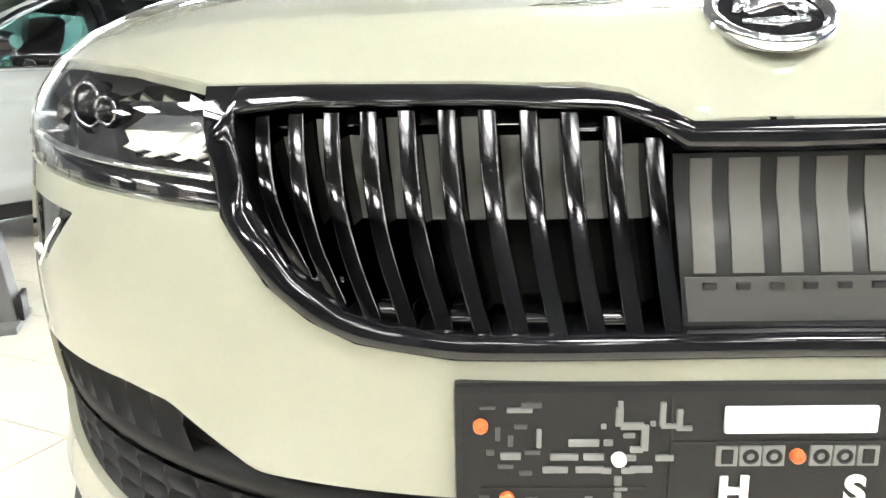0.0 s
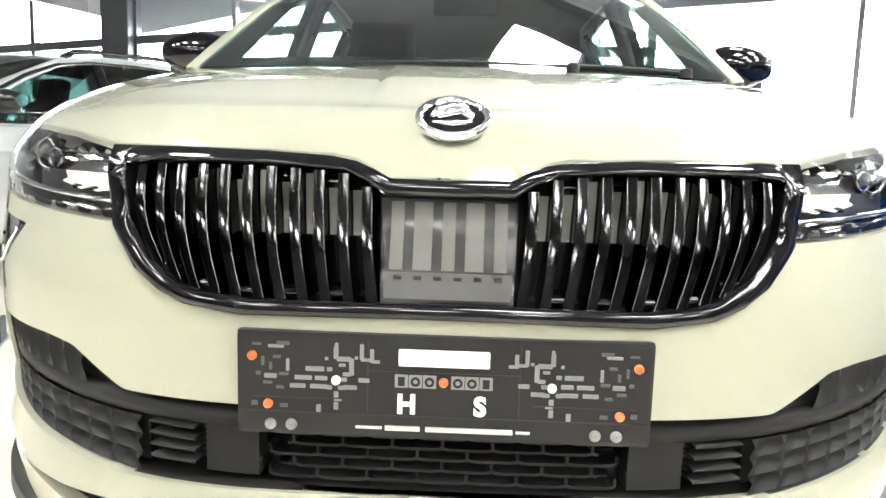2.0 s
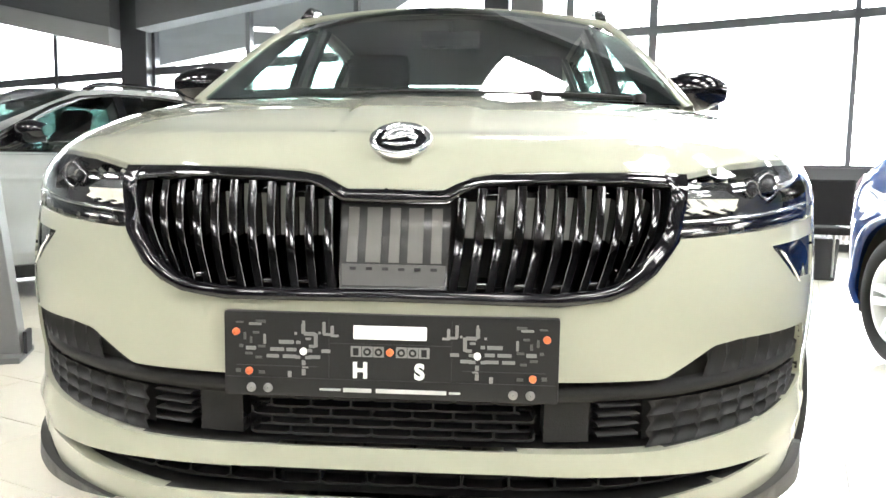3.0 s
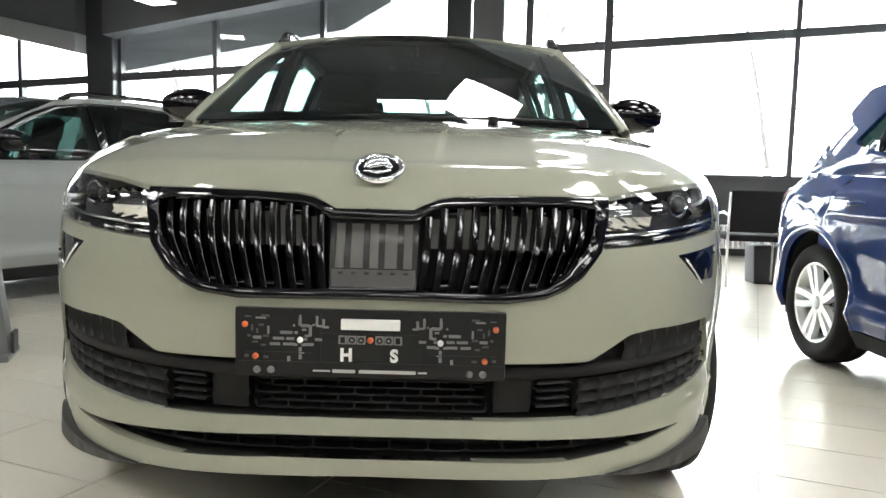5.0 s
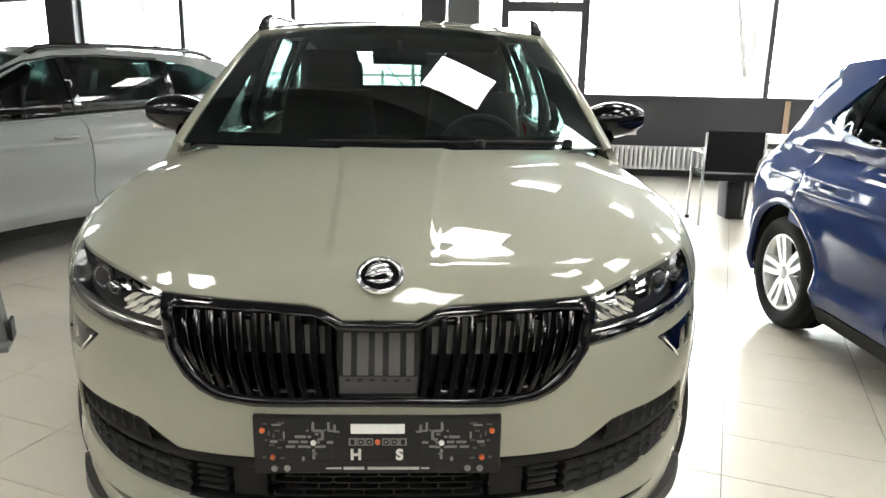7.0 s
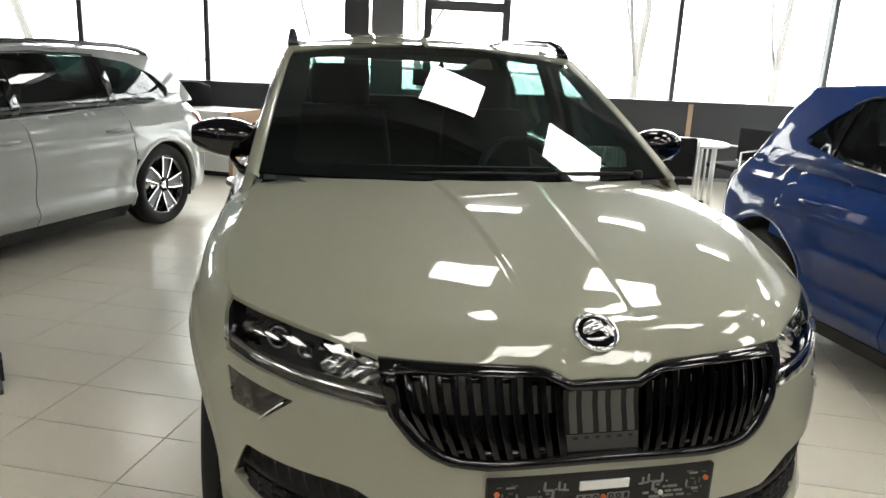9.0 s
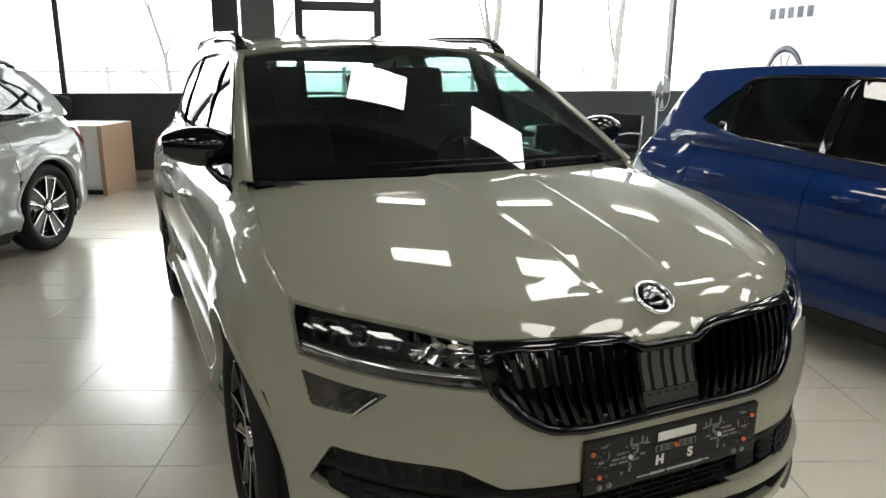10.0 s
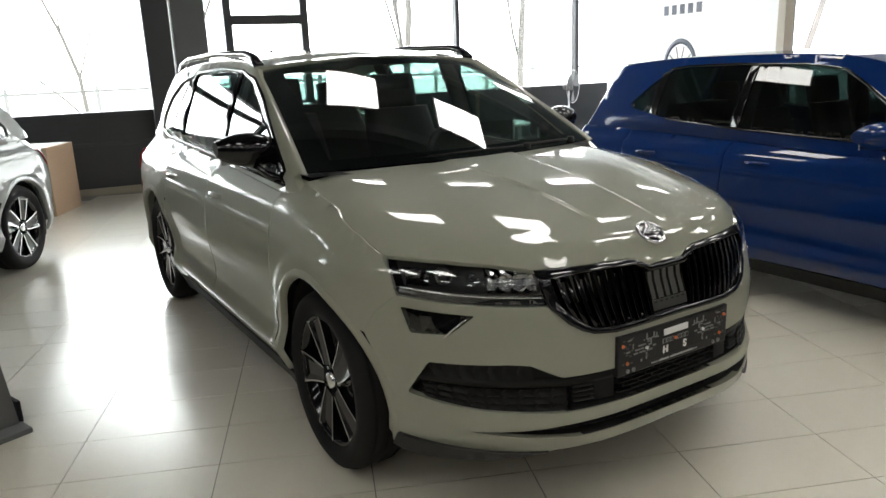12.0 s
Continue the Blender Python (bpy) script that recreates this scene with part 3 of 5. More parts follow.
    loft([r for r in full[-3:]], fb)
    loft([r[:3] for r in full[2:-2]], fb)
    loft([r[-3:] for r in full[2:-2]], fb)
    part("windscreen_border", fb, GLOSS, car, "black glass border")
    rw = part("rear_window", loft(pane(*shape["rear_glass"], -0.02, -0.01, 0.01, 1)[::-1]), side_glass or SIDEGLASS, car)
    rw.visible_shadow = False
    roof_o = [(0.0, y_roof - 0.099), (0.33, y_roof - 0.077), (0.620, y_roof - 0.008), (0.645, y_roof + 0.002)] + [(side_x(y, z) - 0.002, y) for y, z in roof_side[1:]] + [(0.56, y_end + 0.08), (0.3, y_end + 0.14), (0.0, y_end + 0.15)]
    roof_o = roof_o + mirrored(roof_o[1:-1])

    def roof(x, y, out=0.0):
        e = lin(y, [p[0] for p in roof_side], [p[1] for p in roof_side])
        return Vector((x, y, e + (1 - (x / 0.66) ** 2) * lin(y, (y_roof - 0.1, y_roof + 0.46, y_end - 0.25, y_end + 0.15), [k * shape.get("crown", 1.0) for k in (0.035, 0.05, 0.045, 0.02)]) + out))

    lining = [(u * 0.94, y_roof - 0.035 + (v - y_roof + 0.1) * 0.95) for u, v in roof_o]
    part("headliner", patch(lining, scaled(lambda x, y, out=0.0: roof(x, y, out - 0.035)), 0.15, (), 0.0), CLOTH, car, "dark cloth headliner")
    part("roof", patch(roof_o, scaled(roof), 0.07, (), 0.03), paint, car)
    tail = [(4.95, 0.27), (PLAN[-1, 0], 0.27), (PLAN[-1, 0], 1.06), (4.95, 1.06)]
    tb = patch(tail, sh, 0.08, (), 0.03)
    patch(tail, lambda s, z, out=0.0: sh(-s, z, out), 0.08, (), 0.03, tb)
    part("tailgate", tb, paint, car)
    for side in (1, -1):
        lamp = [(4.62, 0.83), (5.05, 0.80), (5.05, 0.92), (4.55, 0.985)]
        part("tail_lamp", patch(lamp, lambda s, z, out=0.0, side=side: sh(side * s, z, out + 0.012), 0.05, (), 0.02), RED if short == 1.0 else GLARELAMP, car, "red tail lamp lens" if short == 1.0 else "glossy tail lamp lens, window reflection painted in as a pale tone")
        if rails:
            pts = [Vector((side * (side_x(y, 1.53) - 0.005) * sx, y * sy, z * sz)) for y, z in ((2.08, 1.500), (2.15, 1.545), (2.27, 1.566), (2.8, 1.578), (3.4, 1.560), (3.62, 1.532), (3.72, 1.49))]
            part("roof_rail", tube(pts, [0.026, 0.020, 0.018, 0.017, 0.018, 0.020, 0.026], 10), GLOSS, car, "gloss black roof rail")
    # floor pan, inner tub
    tub = cuboid((-0.60 * sx, 0.30 * sy, 0.21 * sz), (0.60 * sx, 1.32 * sy, 0.29 * sz))
    cuboid((-0.80 * sx, 1.32 * sy, 0.19 * sz), (0.80 * sx, 3.06 * sy, 0.30 * sz), 0, tub)
    cuboid((-0.60 * sx, 3.06 * sy, 0.22 * sz), (0.60 * sx, 4.1 * sy, 0.32 * sz), 0, tub)
    cuboid((-0.42 * sx, 0.20 * sy, 0.28 * sz), (0.42 * sx, 0.42 * sy, 0.62 * sz), 0, tub)
    cuboid((-0.72 * sx, 1.08 * sy, 0.3 * sz), (0.72 * sx, 1.2 * sy, 0.98 * sz), 0, tub)
    part("underbody", tub, DARK, car, smooth=False)


def interior(car, sc, wheel_side=1):
    sx, sy, sz = sc
    m = Matrix.Diagonal((sx, sy, sz, 1))
    dash = loft([[m @ Vector((x, 1.30 - 0.10 * (1 - (x / 0.74) ** 2) + dy, 1.06 + dz + 0.02 * (1 - (x / 0.74) ** 2))) for x in np.linspace(-0.74, 0.74, 15)] for dy, dz in ((-0.06, 0.0), (0.15, 0.0), (0.42, -0.02), (0.55, -0.07), (0.58, -0.16), (0.55, -0.45))])
    part("dashboard", dash, DASH, car)

    def seat(x, y, w):
        rows = []
        for t in range(9):
            v = t / 8
            zz, yy = 0.55 + 0.68 * v, y + 0.02 + 0.22 * v
            rows.append([m @ Vector((x + w * (0.5 - 0.08 * v**3) * math.cos(a) * abs(math.cos(a)) ** -0.3 if abs(math.cos(a)) > 1e-6 else x, yy + 0.07 * math.sin(a), zz)) for a in (math.tau * k / 16 for k in range(16))])
        b = loft(rows, None, True)
        b.faces.new([b.verts.new(p) for p in rows[-1]])
        return b

    def rest(x, y, w, z):
        b = cuboid((-w / 2, -0.055, -0.105), (w / 2, 0.055, 0.115), 0.05, None, m @ Matrix.Translation((x, y, z)) @ Matrix.Rotation(radians(-12), 4, "X"))
        for k in (-0.05, 0.05):
            tube([m @ Vector((x + k, y - 0.01, 1.06)), m @ Vector((x + k, y, z - 0.09))], 0.007, 6, b)
        return b

    for x in (-0.38, 0.37):
        st = part("front_seat", seat(x, 2.28, 0.52), CLOTH, car, "dark cloth front seat")
        part("headrest", rest(x, 2.57, 0.30, 1.315), CLOTH, st)
        part("seat_cushion", cuboid((-0.25, 0, 0.42), (0.25, 0.5, 0.58), 0.05, None, m @ Matrix.Translation((x, 1.78, 0))), CLOTH, st)
    bench = part("rear_bench", seat(0, 3.20, 1.25), CLOTH, car, "dark cloth rear bench")
    for x in (-0.40, 0.40):
        part("headrest", rest(x, 3.46, 0.26, 1.265), CLOTH, bench)
    wheel = spin([(0.165, -0.015), (0.185, -0.012), (0.195, 0.0), (0.185, 0.012), (0.165, 0.015), (0.158, 0), (0.165, -0.015)], m @ pose(0.36 * wheel_side, 1.83, 0.98, 65, 0, 0), 32)
    cuboid((-0.16, -0.03, -0.012), (0.16, 0.03, 0.012), 0.006, wheel, m @ pose(0.36 * wheel_side, 1.83, 0.98, 65, 0, 0))
    part("steering_wheel", wheel, DASH, car)
    mir = part("rear_view_mirror", cuboid((-0.12, -0.012, -0.035), (0.12, 0.012, 0.035), 0.01, None, m @ pose(0, 1.93, 1.395, 10, 0, 0)), GLOSS, car)
    part("mirror_stalk", tube([m @ Vector((0, 1.93, 1.41)), m @ Vector((0, 1.90, 1.46))], 0.01, 6), DASH, mir)


def road_wheel(car, m, r, rim_r, width, style):
    """A wheel, its axle along local z outward: tyre, rim, spokes and hub cap."""
    h = width / 2
    w = part("wheel", spin([(rim_r - 0.012, -h * 0.9), (rim_r - 0.02, -h * 0.3), (rim_r - 0.03, h * 0.35), (rim_r - 0.012, h * 0.80), (rim_r + 0.002, h * 0.88), (rim_r + 0.004, h * 0.80)], Matrix(), 48), ALLOY if style == "five" else GLOSS, car, "alloy wheel with tyre")
    w.matrix_local = m
    prof = [(rim_r - 0.004, -h * 0.85), (rim_r + 0.02, -h), (r - 0.04, -h * 1.04), (r - 0.012, -h * 0.9), (r, -h * 0.6), (r, -h * 0.62), (r - 0.008, -h * 0.56), (r, -h * 0.5), (r, -h * 0.08), (r - 0.008, -h * 0.04), (r, 0), (r, h * 0.42), (r - 0.008, h * 0.48), (r, h * 0.54), (r - 0.002, h * 0.66), (r - 0.012, h * 0.9), (r - 0.035, h * 1.04), (r - 0.05, h * 1.05), (rim_r + 0.022, h * 1.0), (rim_r + 0.004, h * 0.86)]
    part("tyre", spin(prof, Matrix(), 64), RUBBER, w, "black rubber tyre")
    part("brake_disc", spin([(0.02, 0.0), (0.15, 0.0), (0.15, -0.02), (0.02, -0.02)], Matrix(), 32), SATIN, w)
    barrel = spin([(rim_r - 0.035, h * 0.2), (rim_r - 0.03, -h * 0.7), (0.03, -h * 0.6)], Matrix(), 40)
    part("rim_barrel", barrel, DARK, w)
    f = h * 0.72
    for k in range(5):
        a0 = math.tau * k / 5 + 0.3
        legs = ((-0.17, -0.10, 0.020, 0.022), (0.17, 0.10, 0.020, 0.022)) if style == "five" else ((0.10, 0.0, 0.034, 0.066),)
        edge_w = 0.0065 if style == "blade" else 0.011
        for da, db, wi, wo in legs:
            rows = []
            for t in range(7):
                v = t / 6
                rad = (0.035 if style == "five" else 0.058) + (rim_r - (0.045 if style == "five" else 0.068)) * v
                ang = a0 + db * (1 - v) * 3 + da * v
                c = Vector((rad * math.cos(ang), rad * math.sin(ang), f + 0.012 * v))
                n = Vector((-math.sin(ang), math.cos(ang), 0)) * (wi + (wo - wi) * v)
                dz = Vector((0, 0, 0.030))
                dip = Vector((0, 0, 0.010 * v))
                rows.append([c - n - dz, c - n, c - n * 0.86, c - n * 0.5 - dip, c + n * 0.5 - dip, c + n * 0.86, c + n, c + n - dz] if style != "five" else [c - dz - n, c - n * 0.8, c + n * 0.8, c - dz + n])
            part("spoke", loft(rows), ALLOY if style == "five" else GLOSS, w, "gloss black spoke" if style != "five" else "bright alloy spoke", smooth=False)
            if style != "five":
                for sgn in (1, -1):
                    er = []
                    for row in rows:
                        p, q = (row[1], row[2]) if sgn > 0 else (row[6], row[5])
                        d = (q - p).normalized()
                        lift = Vector((0, 0, 0.002))
                        er.append([p + lift, p + lift + d * edge_w])
                    part("machined_edge", loft(er), SATIN, w, "bright machined spoke edge")
                end = rows[-1]
                lip = [[q + Vector((0, 0, 0.0025)), q * (1 - edge_w / q.length) + Vector((0, 0, 0.0025))] for q in end[1:7]]
                part("machined_edge", loft(lip), SATIN, w, "bright machined spoke edge")
    cap = spin([(0.033, f - 0.02), (0.033, f + 0.004), (0.028, f + 0.008), (0.001, f + 0.009)], Matrix(), 24)
    part("hub_cap", cap, SATIN if style != "five" else ALLOY, w, "round metal hub cap")
    for k in range(5):
        a = math.tau * k / 5 + 0.3 + math.pi / 5
        part("wheel_bolt", tube([(0.056 * math.cos(a), 0.056 * math.sin(a), f - 0.03), (0.056 * math.cos(a), 0.056 * math.sin(a), f - 0.008)], 0.009, 6), SATIN, w)


def four_wheels(car, sc, r, rim_r, style, hubs, off=0.0):
    for y in hubs:
        for side in (1, -1):
            m = Matrix.Translation((side * (0.915 * sc[0] - 0.112 + off), y * sc[1], r)) @ pose(0, 0, 0, 0, 90 * side, 0)
            road_wheel(car, m, r, rim_r, 0.195, style)


def door_mirror(car, sc, side, cover, y0=1.58, x0=0.885, z0=1.152):
    sx, sy, sz = sc
    c = Vector((side * x0 * sx, y0 * sy, z0 * sz))
    rows = []
    for j in range(11):
        v = j / 10
        x = side * (-0.115 + 0.235 * v)
        h = 0.078 * (math.sin(math.pi * (0.12 + 0.80 * v)) ** 0.5) * (1 - 0.15 * v)
        d = 0.085 * (math.sin(math.pi * (0.10 + 0.82 * v)) ** 0.6)
        rows.append([c + Vector((x, -d * max(0, math.cos(a)) ** 0.8 + 0.035 * max(0, -math.cos(a)) + 0.05 * v, h * math.sin(a) + 0.012 * v)) for a in (math.tau * k / 18 for k in range(18))])
    b = loft(rows, None, True)
    b.faces.new([b.verts.new(p) for p in rows[0]])
    b.faces.new([b.verts.new(p) for p in rows[-1]])
    m = part("door_mirror", b, cover, car, "gloss black door mirror housing" if cover is GLOSS else "body-coloured door mirror")
    arm = loft([[Vector((side * x * sx, (y + dy) * sy, (z + dz) * sz)) for dy, dz in ((-0.05, 0), (0.0, 0.022), (0.05, 0.0), (0.0, -0.018))] for x, y, z in ((0.79, y0 - 0.10, 1.035), (0.83, y0 - 0.07, 1.050), (x0 - 0.02, y0 - 0.02, z0 - 0.06))], None, True)
    part("mirror_foot", arm, GLOSS, m)
    gl = cuboid((-0.095, -0.003, -0.055), (0.095, 0.003, 0.055), 0.002, None, Matrix.Translation(c + Vector((side * 0.01, 0.05, 0))))
    part("mirror_glass", gl, CHROME, m, "mirror glass")


# ---- the grey compact SUV ----
def lamp_bowl(parent, side, s, z, r, depth, name="projector"):
    """A round lamp: chrome ring, dark bowl and a glass lens, facing forward."""
    p = shell(side * s, z, -depth)
    q = shell(side * s, z, 0.0)
    d = ((q - p).normalized() + Vector((0, -0.9, 0))).normalized()
    m = Matrix.Translation(p) @ d.to_track_quat("Z", "Y").to_matrix().to_4x4()
    ring = part(name, spin([(r, -0.02), (r * 1.03, 0.006), (r * 0.98, 0.012), (r * 0.86, 0.006), (r * 0.80, -0.008)], m, 28), SMOKECHROME, parent, "chrome-ringed projector lamp")
    part("bowl", spin([(r * 1.04, 0.002), (r * 1.2, -0.006), (r * 1.35, 0.004)], m, 10), SMOKECHROME, ring, "faceted reflector bowl", smooth=False)
    part("lens", spin([(r * 0.80, -0.006), (r * 0.70, 0.006), (r * 0.45, 0.014), (0.0005, 0.018)], m, 24), GLOSS, ring)


def headlamp(car, side):
    fn = lambda s, z, out=0.0: shell(side * s, z, out)  # noqa: E731
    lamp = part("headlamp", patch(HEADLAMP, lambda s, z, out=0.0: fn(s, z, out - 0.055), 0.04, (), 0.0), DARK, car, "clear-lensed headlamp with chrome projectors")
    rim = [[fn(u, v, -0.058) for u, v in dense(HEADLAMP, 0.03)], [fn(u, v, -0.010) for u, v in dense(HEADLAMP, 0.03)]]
    part("housing", loft(rim, None, True), GLOSS, lamp)
    lamp_bowl(lamp, side, 0.800, 0.842, 0.026, 0.048)
    lamp_bowl(lamp, side, 0.700, 0.838, 0.015, 0.036)
    # faceted chrome reflector beside the grille
    rows = []
    for j in range(6):
        rows.append([fn(0.502 + 0.022 * i, 0.790 + 0.0145 * j, -0.048 + 0.018 * ((i + j) % 2) + 0.012 * ((i * 3 + j * 5) % 3) - 0.002 * i) for i in range(8)])
    part("reflector", loft(rows), REFLECTOR, lamp, "faceted chrome reflector", smooth=False)
    rows = [[fn(0.852 + 0.017 * i, 0.812 + 0.013 * j, -0.040 + 0.012 * ((i + j) % 2)) for i in range(6)] for j in range(5)]
    part("reflector", loft(rows), SMOKE, lamp, "faceted dark reflector", smooth=False)
    strip = [[fn(u, lin(u, (0.485, 0.68, 0.84, 0.95), (0.778, 0.788, 0.799, 0.807)) + dz, o) for u in np.linspace(0.488, 0.945, 20)] for dz, o in ((0.0, -0.014), (0.001, -0.008), (0.0045, -0.008), (0.006, -0.016))]
    part("light_strip", loft(strip), REFLECTOR, lamp, "pale daytime light strip")
    ledge = [[fn(u, lin(u, (0.476, 0.68, 0.84, 0.956), (0.758, 0.768, 0.779, 0.787)) + dz, o) for u in np.linspace(0.480, 0.954, 20)] for dz, o in ((0.001, -0.009), (0.010, -0.010), (0.019, -0.022))]
    part("lower_ledge", loft(ledge), GLOSS, lamp, "gloss black ledge under the light strip")
    lens = part("cover", patch(HEADLAMP, lambda s, z, out=0.0: fn(s, z, out - 0.001), 0.015, (), 0.006), LENS, lamp, "clear plastic cover")
    lens.visible_shadow = False


def fog_lamp(car, side):
    fn = lambda s, z, out=0.0: shell(side * s, z, out)  # noqa: E731
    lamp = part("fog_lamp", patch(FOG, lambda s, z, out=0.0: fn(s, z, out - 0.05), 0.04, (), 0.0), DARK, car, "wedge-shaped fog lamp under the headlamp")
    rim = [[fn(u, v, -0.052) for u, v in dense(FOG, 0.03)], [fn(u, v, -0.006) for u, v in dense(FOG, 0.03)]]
    part("housing", loft(rim, None, True), GLOSS, lamp)
    lamp_bowl(lamp, side, 0.905, 0.703, 0.026, 0.028)
    rows = [[fn(0.77 + 0.022 * i, 0.690 + 0.012 * j, -0.035 + 0.016 * ((i + j) % 2)) for i in range(5)] for j in range(4)]
    part("reflector", loft(rows), DARK, lamp, smooth=False)
    lens = part("cover", patch(rounded(FOG, 0.006, 2), lambda s, z, out=0.0: fn(s, z, out - 0.003), 0.04, (), 0.004), FOGLENS, lamp, "smoked plastic cover")
    lens.visible_shadow = False
    fin = tube([fn(0.735, 0.727, 0.003), fn(0.775, 0.700, 0.003), fn(0.815, 0.668, 0.003)], 0.003, 6)
    part("trim_edge", fin, CHROME, lamp)


def grille(car):
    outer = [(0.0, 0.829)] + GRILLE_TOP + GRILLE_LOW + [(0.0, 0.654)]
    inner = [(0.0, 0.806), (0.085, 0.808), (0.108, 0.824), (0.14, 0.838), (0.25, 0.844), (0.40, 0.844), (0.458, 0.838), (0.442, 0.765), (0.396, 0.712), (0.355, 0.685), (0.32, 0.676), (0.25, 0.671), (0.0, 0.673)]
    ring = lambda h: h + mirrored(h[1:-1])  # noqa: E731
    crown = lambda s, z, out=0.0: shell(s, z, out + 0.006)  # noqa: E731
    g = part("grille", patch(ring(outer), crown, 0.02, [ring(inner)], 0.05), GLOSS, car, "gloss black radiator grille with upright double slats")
    # rounded ridge round the opening
    rim_out, rim_in = dense(ring(outer), 0.004), dense(ring(inner), 0.012)
    pairs = [(p, min(rim_out, key=lambda q, p=p: math.dist(p, q))) for p in rim_in]
    rows = [[shell(p[0] + (q[0] - p[0]) * f, p[1] + (q[1] - p[1]) * f, o) for p, q in pairs] for f, o in ((0.0, -0.010), (0.02, 0.003), (0.12, 0.008), (0.3, 0.0092), (0.6, 0.0093), (0.9, 0.0089), (0.985, 0.0055))]
    part("frame_ridge", loft(rows, None, True), GLOSS, g, "polished black ridge")
    part("backing", patch(ring(inner), lambda s, z, out=0.0: shell(s, z, out - 0.075), 0.04, (), 0.0), DARK, g)

    def top_z(s):
        return lin(abs(s), (0.0, 0.09, 0.108, 0.14, 0.25, 0.46), (0.806, 0.809, 0.824, 0.838, 0.844, 0.841))

    def low_z(s):
        return lin(abs(s), (0.0, 0.25, 0.32, 0.355, 0.396, 0.442), (0.673, 0.671, 0.676, 0.685, 0.712, 0.765))

    for side in (1, -1):
        for k in range(11):
            s0 = 0.104 + 0.0325 * k
            lean = 0.012 + 0.030 * (k / 10)
            zt = top_z(s0) - 0.004
            z_end = low_z(s0 - lean + 0.004) + 0.001
            wd = 0.0076
            ends = (s0 + 0.004, zt), (s0 - lean + 0.004, z_end)
            rows = []
            for e, o in ((-wd, -0.060), (-wd, -0.0030), (-wd * 0.96, -0.0008), (-wd * 0.84, -0.0001), (-wd * 0.75, 0.0), (wd * 0.75, 0.0), (wd * 0.84, -0.0001), (wd * 0.96, -0.0008), (wd, -0.0030), (wd, -0.060)):
                hi, lo = shell(side * (ends[0][0] + e), ends[0][1], o), shell(side * (ends[1][0] + e), ends[1][1], o)
                rows.append([hi.lerp(lo, j / 12) + Vector((side * 0.25 * lean, -0.12 * lean - 0.002, 0)) * math.sin(math.pi * j / 12) for j in range(13)])
            part("slat", loft(rows), BLACKCHROME, g, "dark chrome upright slat")
            if k < 10:
                a, b = s0 + 0.006, s0 + 0.0265
                zl = 0.752
                if k % 2:
                    cap = [[shell(side * u, zt - 0.002, o) for u in (s0 + 0.004, s0 + 0.016, s0 + 0.0285)] for o in (-0.06, -0.026, -0.018)] + [[shell(side * u, zt - 0.012, -0.019) for u in (s0 + 0.004, s0 + 0.016, s0 + 0.0285)]]
                    part("slat_bridge", loft(cap), GLOSS, g)
                    zb = low_z(s0 - lean + 0.016) + 0.006
                    foot = [[shell(side * (u + 0.004 - lean), zb + h, o) for u in (s0 - 0.004, s0 + 0.014, s0 + 0.032)] for h, o in ((0.010, -0.05), (0.008, -0.004), (0.0, -0.002), (-0.002, -0.05))]
                    part("slat_bridge", loft(foot), GLOSS, g)
                q = [(a - lean * 0.02, zt - (0.020 if k % 2 else 0.006)), (b, zt - (0.020 if k % 2 else 0.006)), (b - lean * 0.30, zl), (a - lean * 0.30, zl)]
                part("insert", patch(q, lambda u, v, out=0.0, side=side: shell(side * u, v, out - 0.020), 0.03, (), 0.0), INSERT, g, "upper insert between slats, floor reflection painted in as grey")
    # smooth middle panel with five pale stripes
    mid = [(-0.086, 0.672), (0.086, 0.672), (0.090, 0.803), (-0.090, 0.803)]
    part("centre_panel", patch(mid, lambda s, z, out=0.0: shell(s, z, out - 0.012), 0.03, (), 0.02), SENSOR, g, "smooth grey sensor panel")
    for k in range(5):
        u = -0.068 + 0.034 * k
        wd = 0.0122 if k % 2 else 0.0085
        q = [(u - wd, 0.712), (u + wd, 0.712), (u + wd, 0.799), (u - wd, 0.799)]
        part("stripe", patch(q, lambda s, z, out=0.0: shell(s, z, out - 0.0105), 0.04, (), 0.001), STRIPE, g, "dull grey stripe on the panel")
    part("stripe_base", patch([(-0.082, 0.676), (0.082, 0.676), (0.084, 0.709), (-0.084, 0.709)], lambda s, z, out=0.0: shell(s, z, out - 0.0105), 0.04, (), 0.001), SENSORLOW, g)
    for k in range(6):
        part("sensor_slot", cuboid((-0.07 + 0.026 * k, -0.002, 0.7), (-0.06 + 0.026 * k, 0.003, 0.705), 0, None, Matrix.Translation((0, shell(0, 0.7, -0.011).y, 0))), DARK, g, smooth=False)


